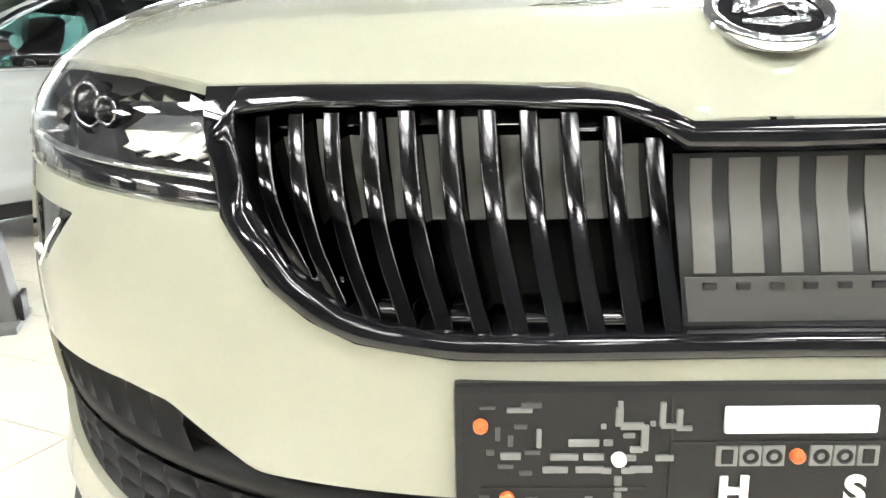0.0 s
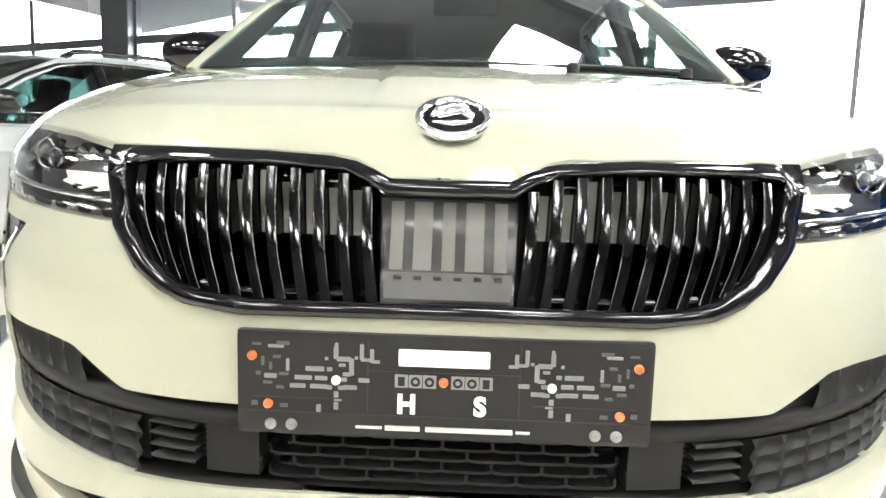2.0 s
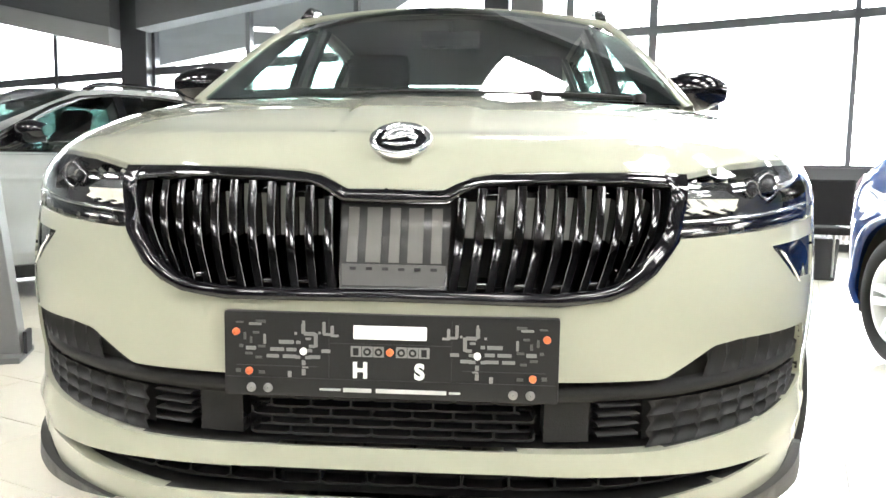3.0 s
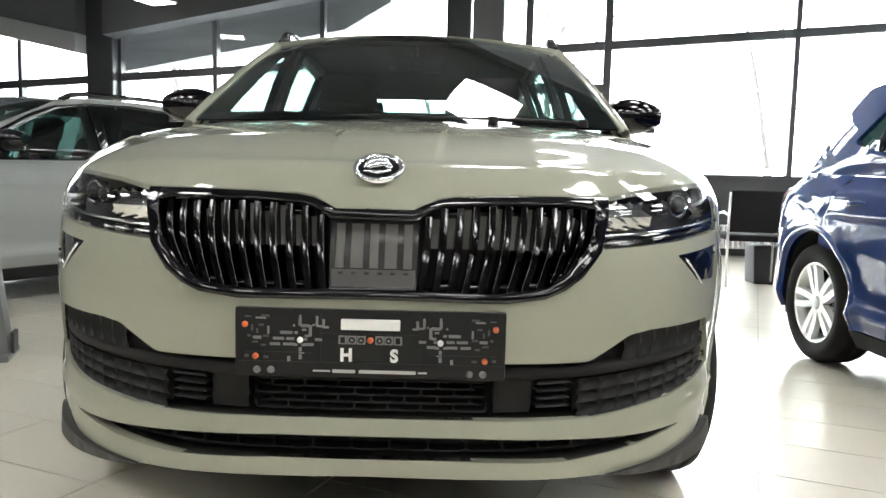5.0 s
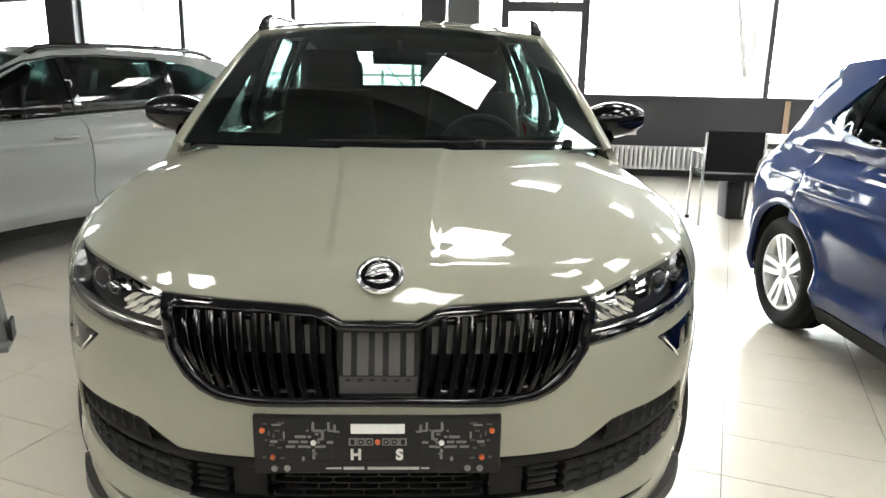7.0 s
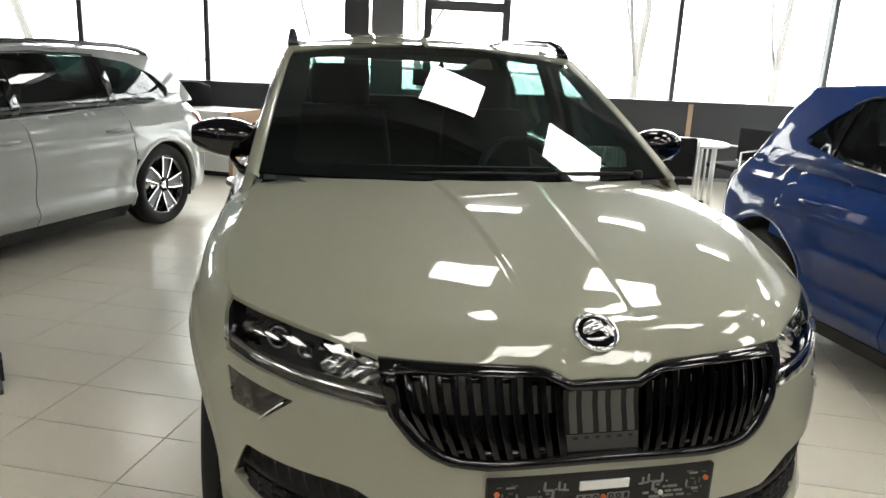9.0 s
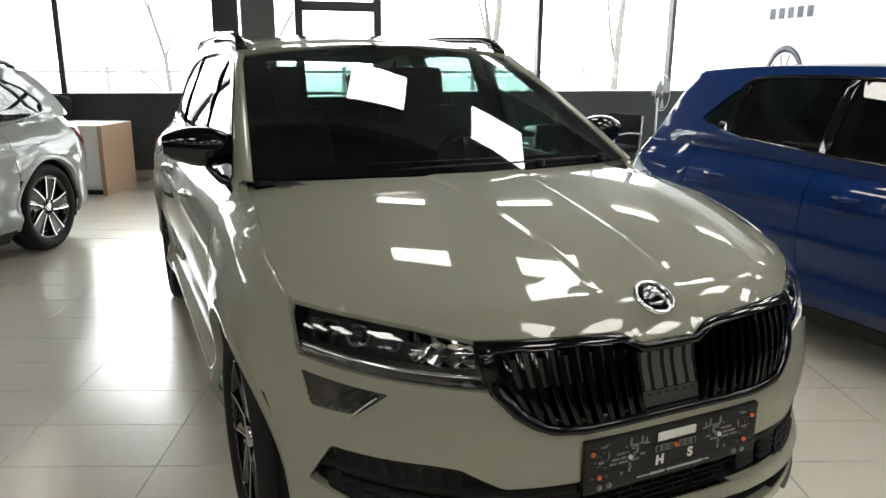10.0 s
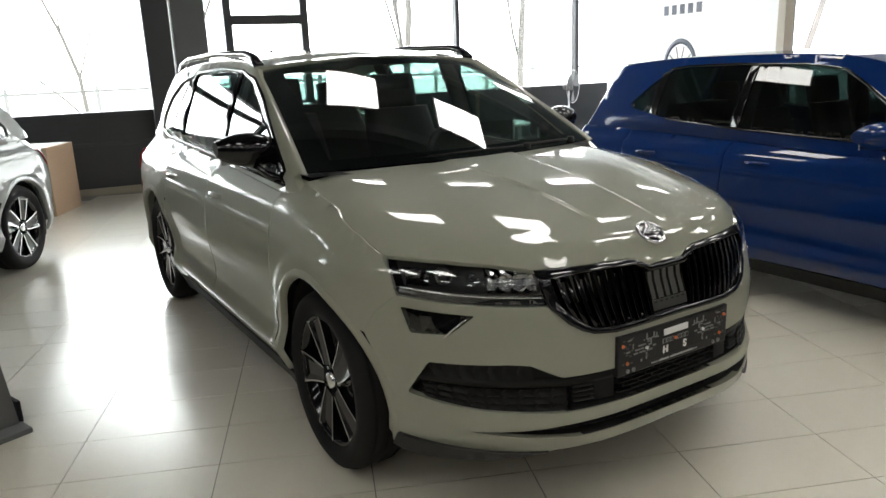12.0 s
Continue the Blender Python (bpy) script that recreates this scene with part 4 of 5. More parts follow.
def mesh_insert(car, u0, u1, z0, z1, cols, rows_n, depth, name, clip=None):
    """A honeycomb insert of flat hexagon bars."""
    bm = bmesh.new()
    cw, ch = (u1 - u0) / cols, (z1 - z0) / rows_n
    seen = set()

    def bar(a, b):
        key = tuple(sorted(((round(a[0], 4), round(a[1], 4)), (round(b[0], 4), round(b[1], 4)))))
        mid = ((a[0] + b[0]) / 2, (a[1] + b[1]) / 2)
        if key in seen or (clip and not inside(mid, clip)):
            return
        seen.add(key)
        d = Vector((b[0] - a[0], b[1] - a[1]))
        n = Vector((-d.y, d.x)).normalized() * 0.0034
        pts = []
        for p in (a, b):
            for k, o in ((1, -0.03), (0.55, 0.0), (-0.55, 0.0), (-1, -0.03)):
                pts.append(shell(p[0] + n.x * k, p[1] + n.y * k, o - depth))
        loft([pts[:4], pts[4:]], bm)

    for r in range(rows_n + 1):
        for c in range(-1, cols + 1):
            off = cw / 2 if r % 2 else 0
            x, z = u0 + c * cw + off, z0 + r * ch
            pts = [(x - cw / 2, z + ch * 0.34), (x - cw / 2, z - ch * 0.34), (x - cw * 0.38, z - ch / 2), (x + cw * 0.38, z - ch / 2), (x + cw / 2, z - ch * 0.34), (x + cw / 2, z + ch * 0.34)]
            for i in range(5):
                if all(u0 - 0.001 <= p[0] <= u1 + 0.001 and z0 - 0.001 <= p[1] <= z1 + 0.001 for p in (pts[i], pts[i + 1])):
                    bar(pts[i], pts[i + 1])
    return part(name, bm, PLASTIC, car, "dark plastic honeycomb", smooth=False)


def cell_block(parent, side, us, low, top, rows_n, name):
    """Rows of dished six-sided cells, closed at the back, between two edges; their uprights bend outward at half height."""
    for r in range(rows_n):
        for a, b in zip(us, us[1:]):
            grid = []
            for j in range(5):
                v = j / 4
                bend = 0.009 * (1 - abs(2 * v - 1))
                row = []
                for i in range(7):
                    w = i / 6
                    u = a + (b - a) * w + bend
                    z0, z1 = low(u) + (top(u) - low(u)) * r / rows_n, low(u) + (top(u) - low(u)) * (r + 1) / rows_n
                    dish = min(1.0, 3.2 * min(w, 1 - w)) * (1 - (2 * v - 1) ** 4)
                    row.append(shell(side * u, z0 + (z1 - z0) * v, -0.010 - 0.015 * dish * (0.55 + 0.45 * w)))
                grid.append(row)
            part(name, loft(grid), PLASTIC, parent)


def lower_intake(car):
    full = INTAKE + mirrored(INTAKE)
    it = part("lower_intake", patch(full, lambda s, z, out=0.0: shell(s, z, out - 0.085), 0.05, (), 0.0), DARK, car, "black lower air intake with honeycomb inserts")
    walls = [[shell(u, v, o) for u, v in dense(full, 0.04)] for o in (-0.088, -0.006)]
    part("surround", loft(walls, None, True), PLASTIC, it)
    # folded upper shelf and middle rib running the whole width
    for z, w, o in ((0.505, 0.014, -0.012),):
        rib = [[shell(s, lin(abs(s), (0.0, 0.45, 0.6, 0.9), (z, z, z + 0.005, z + 0.012)) + dz, oo) for s in np.linspace(-0.93, 0.93, 60)] for dz, oo in ((w, -0.05), (w * 0.8, o), (-w * 0.8, o), (-w, -0.05))]
        part("rib", loft(rib), PLASTIC, it, "dark folded rib")
    mesh_insert(it, -0.240, 0.240, 0.418, 0.492, 7, 5, 0.026, "centre_mesh")
    for k in range(7):
        z = 0.416 + 0.0125 * k
        part("radiator_slat", loft([[shell(x, z + dz, o) for x in np.linspace(-0.24, 0.24, 13)] for dz, o in ((0.0, -0.075), (0.001, -0.052), (0.004, -0.052), (0.005, -0.075))]), PLASTIC, it, "thin dark slat behind the mesh")
    for side in (1, -1):
        cell_block(it, side, [0.435 + 0.0525 * k for k in range(10)], lambda u: lin(u, (0.43, 0.71, 0.84, 0.97), (0.413, 0.426, 0.440, 0.460)), lambda u: lin(u, (0.43, 0.6, 0.93), (0.490, 0.494, 0.503)), 3, "cell")
        cell_block(it, side, [0.545 + 0.046 * k for k in range(9)], lambda u: lin(u, (0.5, 0.6, 0.93), (0.519, 0.524, 0.532)), lambda u: lin(u, (0.52, 0.56, 0.62, 0.88, 0.94), (0.556, 0.578, 0.584, 0.580, 0.55)), 1, "upper_cell")
        back = [(side * u, v) for u, v in ((0.44, 0.420), (0.94, 0.455), (0.87, 0.574), (0.56, 0.571), (0.44, 0.515))]
        part("mesh_back", patch(back, lambda s, z, out=0.0: shell(s, z, out - 0.030), 0.06, (), 0.0), PLASTIC, it)
        blank = [(side * u, v) for u, v in ((0.255, 0.425), (0.335, 0.425), (0.335, 0.492), (0.255, 0.492))]
        part("tow_cover", patch(blank, lambda s, z, out=0.0: shell(s, z, out - 0.022), 0.03, (), 0.03), PLASTIC, it, "dark blanking plate")
        for j in range(4):
            fin = [[shell(side * s, 0.434 + 0.016 * j + dz, o) for s in (0.345, 0.38, 0.42)] for dz, o in ((0.0, -0.04), (0.002, -0.008), (0.005, -0.008), (0.007, -0.04))]
            part("vent_fin", loft(fin), PLASTIC, it)
    sl = SLOT + mirrored(SLOT)
    s2 = part("chin_slot", patch(sl, lambda s, z, out=0.0: shell(s, z, out - 0.06), 0.05, (), 0.0), DARK, car, "black slot above the chin")
    part("surround", loft([[shell(u, v, o) for u, v in dense(sl, 0.04)] for o in (-0.062, -0.006)], None, True), PLASTIC, s2)
    mesh_insert(s2, -0.60, 0.60, 0.335, 0.380, 15, 2, 0.03, "slot_mesh", sl)
    for side in (1, -1):
        q = [(side * u, v) for u, v in ((0.52, 0.284), (0.70, 0.288), (0.90, 0.296), (1.03, 0.300), (1.045, 0.262), (1.0, 0.250), (0.80, 0.252), (0.63, 0.266))]
        part("corner_spoiler", patch(q, lambda s, z, out=0.0: shell(s, z, out + 0.010 + 0.024 * max(0.0, min(1.0, (abs(s) - 0.62) / 0.3)) * max(0.0, min(1.0, (0.315 - z) / 0.06))), 0.03, (), 0.05), SPAT, car, "grey plastic corner spoiler")


def plate_holder(car):
    y = 0.020
    h = part("plate_holder", cuboid((-0.266, y, 0.497), (0.266, y + 0.030, 0.634), 0.006), HOLDER, car, "empty dark plastic number plate holder", smooth=False)
    cuts = [((-0.262, 0.527), (0.262, 0.5285)), ((-0.098, 0.530), (-0.0965, 0.625)), ((0.0965, 0.530), (0.098, 0.625)), ((-0.245, 0.546), (-0.115, 0.5475)), ((0.115, 0.546), (0.245, 0.5475)), ((-0.098, 0.585), (0.098, 0.5865))]
    for a, b in cuts:
        part("moulded_groove", cuboid((a[0], y - 0.0015, a[1]), (b[0], y + 0.002, b[1])), DARK, h, smooth=False)
    part("label_strip", cuboid((-0.058, y - 0.004, 0.594), (0.058, y + 0.002, 0.616), 0.003), WHITE, h, "blank pale label strip", smooth=False)
    for x, z, mat in ((-0.2455, 0.601, ORANGE), (0.2455, 0.601, ORANGE), (-0.225, 0.538, ORANGE), (0.225, 0.538, ORANGE), (0.0, 0.574, ORANGE), (-0.1375, 0.572, WHITE), (0.1375, 0.572, WHITE)):
        part("plug", spin([(0.006, 0.0), (0.0058, 0.004), (0.004, 0.006), (0.0005, 0.0065)], Matrix.Translation((x, y, z)) @ pose(0, 0, 0, 90, 0, 0), 16), mat, h, "orange plastic plug" if mat is ORANGE else "white plastic plug")
    for side in (1, -1):
        for x, z, w, t in ((0.165, 0.586, 0.024, 0.006), (0.180, 0.574, 0.022, 0.0055), (0.157, 0.574, 0.016, 0.0055), (0.187, 0.563, 0.020, 0.0055), (0.160, 0.563, 0.022, 0.0055), (0.120, 0.563, 0.018, 0.0055), (0.102, 0.573, 0.014, 0.0055), (0.118, 0.590, 0.006, 0.022), (0.128, 0.600, 0.018, 0.006), (0.138, 0.608, 0.006, 0.016), (0.105, 0.610, 0.005, 0.020), (0.092, 0.606, 0.005, 0.016), (0.1375, 0.553, 0.006, 0.008), (0.1375, 0.538, 0.006, 0.010), (0.160, 0.534, 0.006, 0.010), (0.215, 0.614, 0.020, 0.004), (0.20, 0.590, 0.004, 0.016), (0.222, 0.575, 0.016, 0.006), (0.124, 0.580, 0.010, 0.005), (0.130, 0.592, 0.009, 0.004)):
            part("moulded_mark", cuboid((side * x - w / 2, y - 0.0022, z - t / 2), (side * x + w / 2, y + 0.001, z + t / 2), 0.0012), MARK, h, smooth=False)
        for k in range(3):
            x = side * (0.018 + 0.018 * k)
            part("moulded_plate", cuboid((x - 0.0084, y - 0.0018, 0.5655), (x + 0.0084, y + 0.001, 0.5825), 0.001), MARK, h, smooth=False)
            if k < 2:
                part("moulded_ring", spin([(0.0032, 0.0), (0.0032, 0.0035), (0.0062, 0.0035), (0.0062, 0.0)], Matrix.Translation((x, y + 0.0005, 0.574)) @ pose(0, 0, 0, 90, 0, 0), 16), HOLDER, h, "dark ring")
            else:
                part("moulded_ring", cuboid((x - 0.0045, y - 0.003, 0.568), (x + 0.0045, y + 0.001, 0.580), 0.001), HOLDER, h, "dark square", smooth=False)
        for x, z, w, t in ((0.206, 0.618, 0.016, 0.005), (0.222, 0.588, 0.004, 0.010), (0.214, 0.600, 0.010, 0.004), (0.232, 0.594, 0.004, 0.012), (0.205, 0.578, 0.012, 0.004), (0.226, 0.566, 0.012, 0.004), (0.210, 0.560, 0.010, 0.004), (0.238, 0.578, 0.006, 0.005), (0.240, 0.616, 0.012, 0.003), (0.205, 0.536, 0.010, 0.005), (0.243, 0.538, 0.008, 0.006)):
            part("faint_mark", cuboid((side * x - w / 2, y - 0.0015, z - t / 2), (side * x + w / 2, y + 0.001, z + t / 2), 0.001), FAINT, h, smooth=False)
        for x, z, w, t in ((0.150, 0.600, 0.004, 0.004), (0.112, 0.602, 0.004, 0.004), (0.146, 0.586, 0.007, 0.005), (0.128, 0.573, 0.008, 0.005), (0.130, 0.562, 0.010, 0.005), (0.147, 0.562, 0.008, 0.005), (0.1375, 0.616, 0.004, 0.010), (0.088, 0.598, 0.012, 0.004), (0.100, 0.600, 0.012, 0.004), (0.135, 0.546, 0.010, 0.003)):
            part("moulded_mark", cuboid((side * x - w / 2, y - 0.0022, z - t / 2), (side * x + w / 2, y + 0.001, z + t / 2), 0.001), MARK, h, smooth=False)
        for k in range(2):
            part("small_emblem", spin([(0.0008, 0.0028), (0.0072, 0.0028), (0.0075, 0.0)], Matrix.Translation((side * (0.222 - 0.027 * k), y, 0.511)) @ pose(0, 0, 0, 90, 0, 0), 16), MARK, h, "round pale emblem")
    for x0, w, t in ((-0.112, 0.034, 0.0035), (-0.074, 0.045, 0.0065), (-0.022, 0.112, 0.0065), (0.094, 0.018, 0.0035)):
        part("printed_bar", cuboid((x0, y - 0.002, 0.511 - t / 2), (x0 + w, y + 0.001, 0.511 + t / 2), 0.001), BARPRINT, h, smooth=False)
    for ch, x in (("H", -0.047), ("S", 0.047)):
        cu = bpy.data.curves.new("letter", "FONT")
        cu.body, cu.size, cu.align_x, cu.extrude, cu.offset = ch, 0.034, "CENTER", 0.0012, 0.0014
        tmp = bpy.data.objects.new("letter", cu)
        scene.collection.objects.link(tmp)
        bpy.context.view_layer.update()
        me = bpy.data.meshes.new_from_object(tmp.evaluated_get(bpy.context.evaluated_depsgraph_get()))
        bpy.data.objects.remove(tmp)
        me.materials.append(WHITE)
        ob = new("letter", me)
        ob.parent = h
        ob.matrix_local = pose(x, y - 0.0012, 0.5325, 90, 0, 0)


def badge(car):
    p = hood_z(0, 0.141)
    n = (hood_z(0, 0.16) - hood_z(0, 0.12)).normalized()
    n = Vector((1, 0, 0)).cross(n).normalized()
    m = Matrix.Translation(p) @ n.to_track_quat("Z", "Y").to_matrix().to_4x4()
    b = part("badge", spin([(0.053, -0.004), (0.0535, 0.004), (0.050, 0.008), (0.045, 0.007), (0.042, 0.003)], m, 40), CHROME, car, "round chrome bonnet badge")
    part("badge_disc", spin([(0.043, 0.003), (0.023, 0.006), (0.0005, 0.007)], m, 32), GLOSS, b, "black badge field")
    for pts, r in (([(-0.030, -0.004), (-0.020, 0.014), (-0.002, 0.024), (0.020, 0.024)], [0.003, 0.009, 0.010, 0.004]), ([(-0.022, -0.006), (-0.006, 0.006), (0.012, 0.012), (0.024, 0.008)], [0.005, 0.010, 0.009, 0.004]), ([(-0.028, -0.018), (0.0, -0.022), (0.026, -0.016)], [0.003, 0.006, 0.003]), ([(0.014, 0.004), (0.024, -0.004), (0.022, -0.012)], [0.007, 0.008, 0.003])):
        part("badge_relief", tube([m @ Vector((x, y, 0.004)) for x, y in pts], r, 10), CHROME, b)


def wiper(car, x0, x1, side):
    pts = [Vector((x0 + (x1 - x0) * k / 8, 1.145 + 0.10 * ((x0 + (x1 - x0) * k / 8) / 0.73) ** 2 + 0.012, 1.098 + 0.004 * math.sin(math.pi * k / 8))) for k in range(9)]
    w = part("wiper", tube(pts, [0.004, 0.006, 0.007, 0.007, 0.007, 0.007, 0.006, 0.005, 0.003], 6), PLASTIC, car, "black wiper arm and blade")
    part("wiper_cap", spin([(0.018, -0.01), (0.018, 0.012), (0.012, 0.018), (0.001, 0.019)], Matrix.Translation(pts[0] + Vector((0, -0.01, -0.005))), 14), PLASTIC, w)


ONE = (1.0, 1.0, 1.0)
suv = root("compact_suv", "grey-beige compact SUV with black grille, parked on tiled floor", "car", Matrix())
body_panels(suv, PAINT, ONE, 0.404, True)
interior(suv, ONE)
four_wheels(suv, ONE, 0.343, 0.248, "blade", SUV_SHAPE["hubs"])
for sd in (1, -1):
    door_mirror(suv, ONE, sd, GLOSS)
    headlamp(suv, sd)
    fog_lamp(suv, sd)
grille(suv)
lower_intake(suv)
plate_holder(suv)
badge(suv)
cowl = loft([[Vector((x, 1.10 + dy + 0.11 * (x / 0.74) ** 2, 1.070 + dz)) for x in np.linspace(-0.70, 0.70, 17)] for dy, dz in ((-0.03, 0.0), (0.03, 0.004), (0.07, 0.018))])
part("wiper_cowl", cowl, PLASTIC, suv, "dark plastic cowl under the windscreen")
wiper(suv, 0.30, -0.30, 1)
wiper(suv, 0.62, 0.12, 1)
part("antenna_stub", tube([(0.0, 3.55, 1.565), (0.0, 3.60, 1.60), (0.0, 3.66, 1.61)], [0.02, 0.012, 0.004], 8), GLOSS, suv)

# ---- the other cars ----
hatch = root("small_hatchback", "glossy blue five-door hatchback with silver wheels, parked alongside", "car", pose(2.90, -0.84, 0, 0, 0, 0))
SC = (0.945, 0.912, 0.905)
body_panels(hatch, BLUE, SC, 0.365, False, rails=False, shape=HATCH_SHAPE, side_glass=PRIVACY)
interior(hatch, SC)
four_wheels(hatch, SC, 0.305, 0.205, "five", HATCH_SHAPE["hubs"])
for sd in (1, -1):
    door_mirror(hatch, SC, sd, BLUE, 1.42, 0.925, 1.135)

estate = root("estate_car", "silver-grey estate car with black alloy wheels and roof rails", "car", Matrix())
SC = (1.0, 1.06, 0.925)
body_panels(estate, SILVER, SC, 0.385, False, side_glass=PRIVACY)
interior(estate, SC)
four_wheels(estate, SC, 0.335, 0.24, "star", SUV_SHAPE["hubs"])
for sd in (1, -1):
    door_mirror(estate, SC, sd, GLOSS)
turn = pose(0, 0, 0, 0, 0, -30)
hub = turn @ Vector((0.905, SUV_SHAPE["hubs"][1] * 1.06, 0))
estate.matrix_world = Matrix.Translation((-1.61 - hub.x, 5.13 - hub.y, 0)) @ turn

# ---- the showroom ----
TILE = material("beige_floor_tile", (0.67, 0.63, 0.525), 0.28, coat=1.0, shine=0.20, grain=0.05, scale=1.2, spec=0.8)
GROUT = material("grey_grout", (0.22, 0.21, 0.19), 0.8, grain=0.15, scale=10)
WALL = material("pale_plaster", (0.62, 0.61, 0.57), 0.8, grain=0.05, scale=3, bump=0.1)
ANTHRACITE = material("anthracite_panel", (0.030, 0.031, 0.034), 0.45, grain=0.12, scale=5, bump=0.05)
FRAME = material("dark_window_frame", (0.035, 0.036, 0.040), 0.4, grain=0.1, scale=8)
CONCRETE = material("grey_column_paint", (0.11, 0.113, 0.117), 0.7, grain=0.1, scale=4, bump=0.1)
CEIL = material("dark_ceiling", (0.085, 0.088, 0.095), 0.7, grain=0.15, scale=2, bump=0.1)
BEAM = material("grey_steel_beam", (0.12, 0.12, 0.125), 0.5, grain=0.1, scale=4)
PANEL = glow("ceiling_light_diffuser", (1.0, 0.97, 0.92), 5.6)
SNOW = material("pale_forecourt", (0.78, 0.78, 0.76), 0.9, grain=0.12, scale=0.6)
BARK = material("tree_bark", (0.14, 0.13, 0.12), 0.9, grain=0.3, scale=6, bump=0.4)
WOOD = material("light_oak_board", (0.42, 0.29, 0.19), 0.5, grain=0.18, scale=3)
LAMINATE = material("white_laminate", (0.66, 0.66, 0.65), 0.35, grain=0.03, scale=3)
STEEL = material("brushed_steel", (0.55, 0.55, 0.55), 0.3, 1.0, grain=0.05, scale=20)
BLACKCLOTH = material("black_upholstery", (0.010, 0.010, 0.011), 0.8, spec=0.1, grain=0.25, scale=40, bump=0.3)
BIN = material("dark_grey_bin", (0.022, 0.022, 0.024), 0.5, spec=0.2, grain=0.12, scale=20)

WALL_M = pose(0, 8.65, 0, 0, 0, -7.75)
X0, X1, TOP = -9.0, 8.4, 3.55
# ground outside, and the slab under the tiles
thing("ground", cuboid((-400, -400, -0.30), (400, 400, -0.14)), SNOW, "pale open ground outside the showroom", "ground", kind="structure")
# Curved glowing sheet, added in place of bright sky to light the room.
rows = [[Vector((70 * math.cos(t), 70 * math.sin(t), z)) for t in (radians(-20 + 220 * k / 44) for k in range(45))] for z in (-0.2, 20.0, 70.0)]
thing("backdrop", loft(rows), glow("daylight_backdrop_glow", (0.96, 0.98, 1.0), 2.5), "glowing white backdrop sheet standing in for bright sky outside the windows", "backdrop", kind="structure")
floor_ob = thing("floor", cuboid((-9.4, -7.2, -0.13), (9.2, 10.6, -0.004)), GROUT, "showroom floor of large beige tiles with thin grey joints", "floor", kind="structure")


def bar_along(a, b, z0, z1, y0, y1, name, mat, bevel=0.004, slope=0.0, parent=None):
    """A straight piece of the window wall, in the wall's own frame; slope: metres of rise per metre along it."""
    bm = cuboid((a, y0, z0), (b, y1, z1), bevel)
    for v in bm.verts:
        v.co.z += slope * v.co.x
    if parent:
        return part(name, bm, mat, parent, smooth=False)
    ob = thing(name, bm, mat, "", "", kind="structure")
    ob.matrix_world = WALL_M
    return ob


bar_along(X0, 1.14, 0, 1.0, -0.10, 0.10, "wall_north", ANTHRACITE)
bar_along(2.26, X1, 0, 1.0, -0.10, 0.10, "wall_north", ANTHRACITE)
bar_along(X0, X1, 1.0, 1.035, -0.14, 0.12, "window_sill", FRAME)
bar_along(X0, 0.12, 0.62, 0.66, -0.115, -0.10, "trim", FRAME)
bar_along(X0, 0.12, 0.0, 0.09, -0.125, -0.10, "baseboard", material("sand_baseboard", (0.30, 0.27, 0.21), 0.7, grain=0.1))
bar_along(4.80, 4.87, 0.10, 1.0, -0.106, -0.10, "trim", WOOD)
SLOPE = 0.066
MULL = (-7.6, -6.1, -4.55, -3.12, -1.58, 0.20, 1.22, 2.24, 4.56, 6.7)
edges = [X0, *MULL, X1]
window = tagged(new("window_1"), "tall showroom window with dark frame and overexposed daylight", "window", kind="structure")
window.matrix_world = WALL_M
for k, x in enumerate(MULL):
    w = 0.05 if x in (1.22, 2.24) else 0.032
    bar_along(x - w, x + w, 1.03, TOP + 0.4, -0.06, 0.06, "mullion", FRAME, parent=window)
bar_along(X0, X1, 2.46, 2.57, -0.05, 0.05, "transom", FRAME, slope=SLOPE, parent=window)
bar_along(1.22, 2.24, 2.05, 2.17, -0.065, 0.065, "door_head", FRAME, parent=window)
bar_along(1.17, 2.29, 0.0, 0.10, -0.06, 0.06, "door_sill", FRAME, parent=window)
for a, b in zip(edges, edges[1:]):
    p = bar_along(a, b, 1.04, TOP + 0.4, -0.004, 0.004, "pane", PANEGLASS, 0, parent=window)
    p.visible_shadow = False
col = bar_along(0.16, 0.47, 0, TOP + 0.2, -0.32, -0.12, "column", FRAME, 0.01)
col = bar_along(0.50, 0.90, 0, TOP + 0.2, -0.36, -0.02, "column", CONCRETE, 0.02)
tagged(col, "grey painted column beside the window door", "column")
col = bar_along(-4.96, -4.56, 0, TOP, -0.20, 0.0, "column", FRAME, 0.02)
# side and back walls, ceiling
right = tagged(new("wall_east"), "side wall with a wide window band", "wall", kind="structure")
part("wall_panel", cuboid((8.4, 2.6, 0), (8.6, 8.2, 0.75)), WALL, right, smooth=False)
# Unseen panel, added to block window light from the car's nose.
part("wall_panel", cuboid((8.4, -7, 0), (8.6, 2.6, 3.6)), CONCRETE, right, smooth=False)
part("wall_panel", cuboid((8.4, 2.6, 2.9), (8.6, 8.2, 3.6)), WALL, right, smooth=False)
for y in (2.65, 5.2, 7.6):
    part("mullion", cuboid((8.44, y - 0.05, 0.75), (8.56, y + 0.05, 2.9)), FRAME, right, smooth=False)
# West and south walls stay out of view; their dark tone limits fill light.
thing("wall_west", cuboid((-9.3, -7, 0), (-9.1, 10.2, 3.6)), ANTHRACITE, "unseen side wall, kept dark to cut light on the car's flank", "wall", kind="structure")
thing("wall_south", cuboid((-9.3, -7.2, 0), (8.6, -7.0, 3.6)), ANTHRACITE, "unseen back wall, kept dark to cut light on the car's front", "wall", kind="structure")
ceil = bmesh.new()
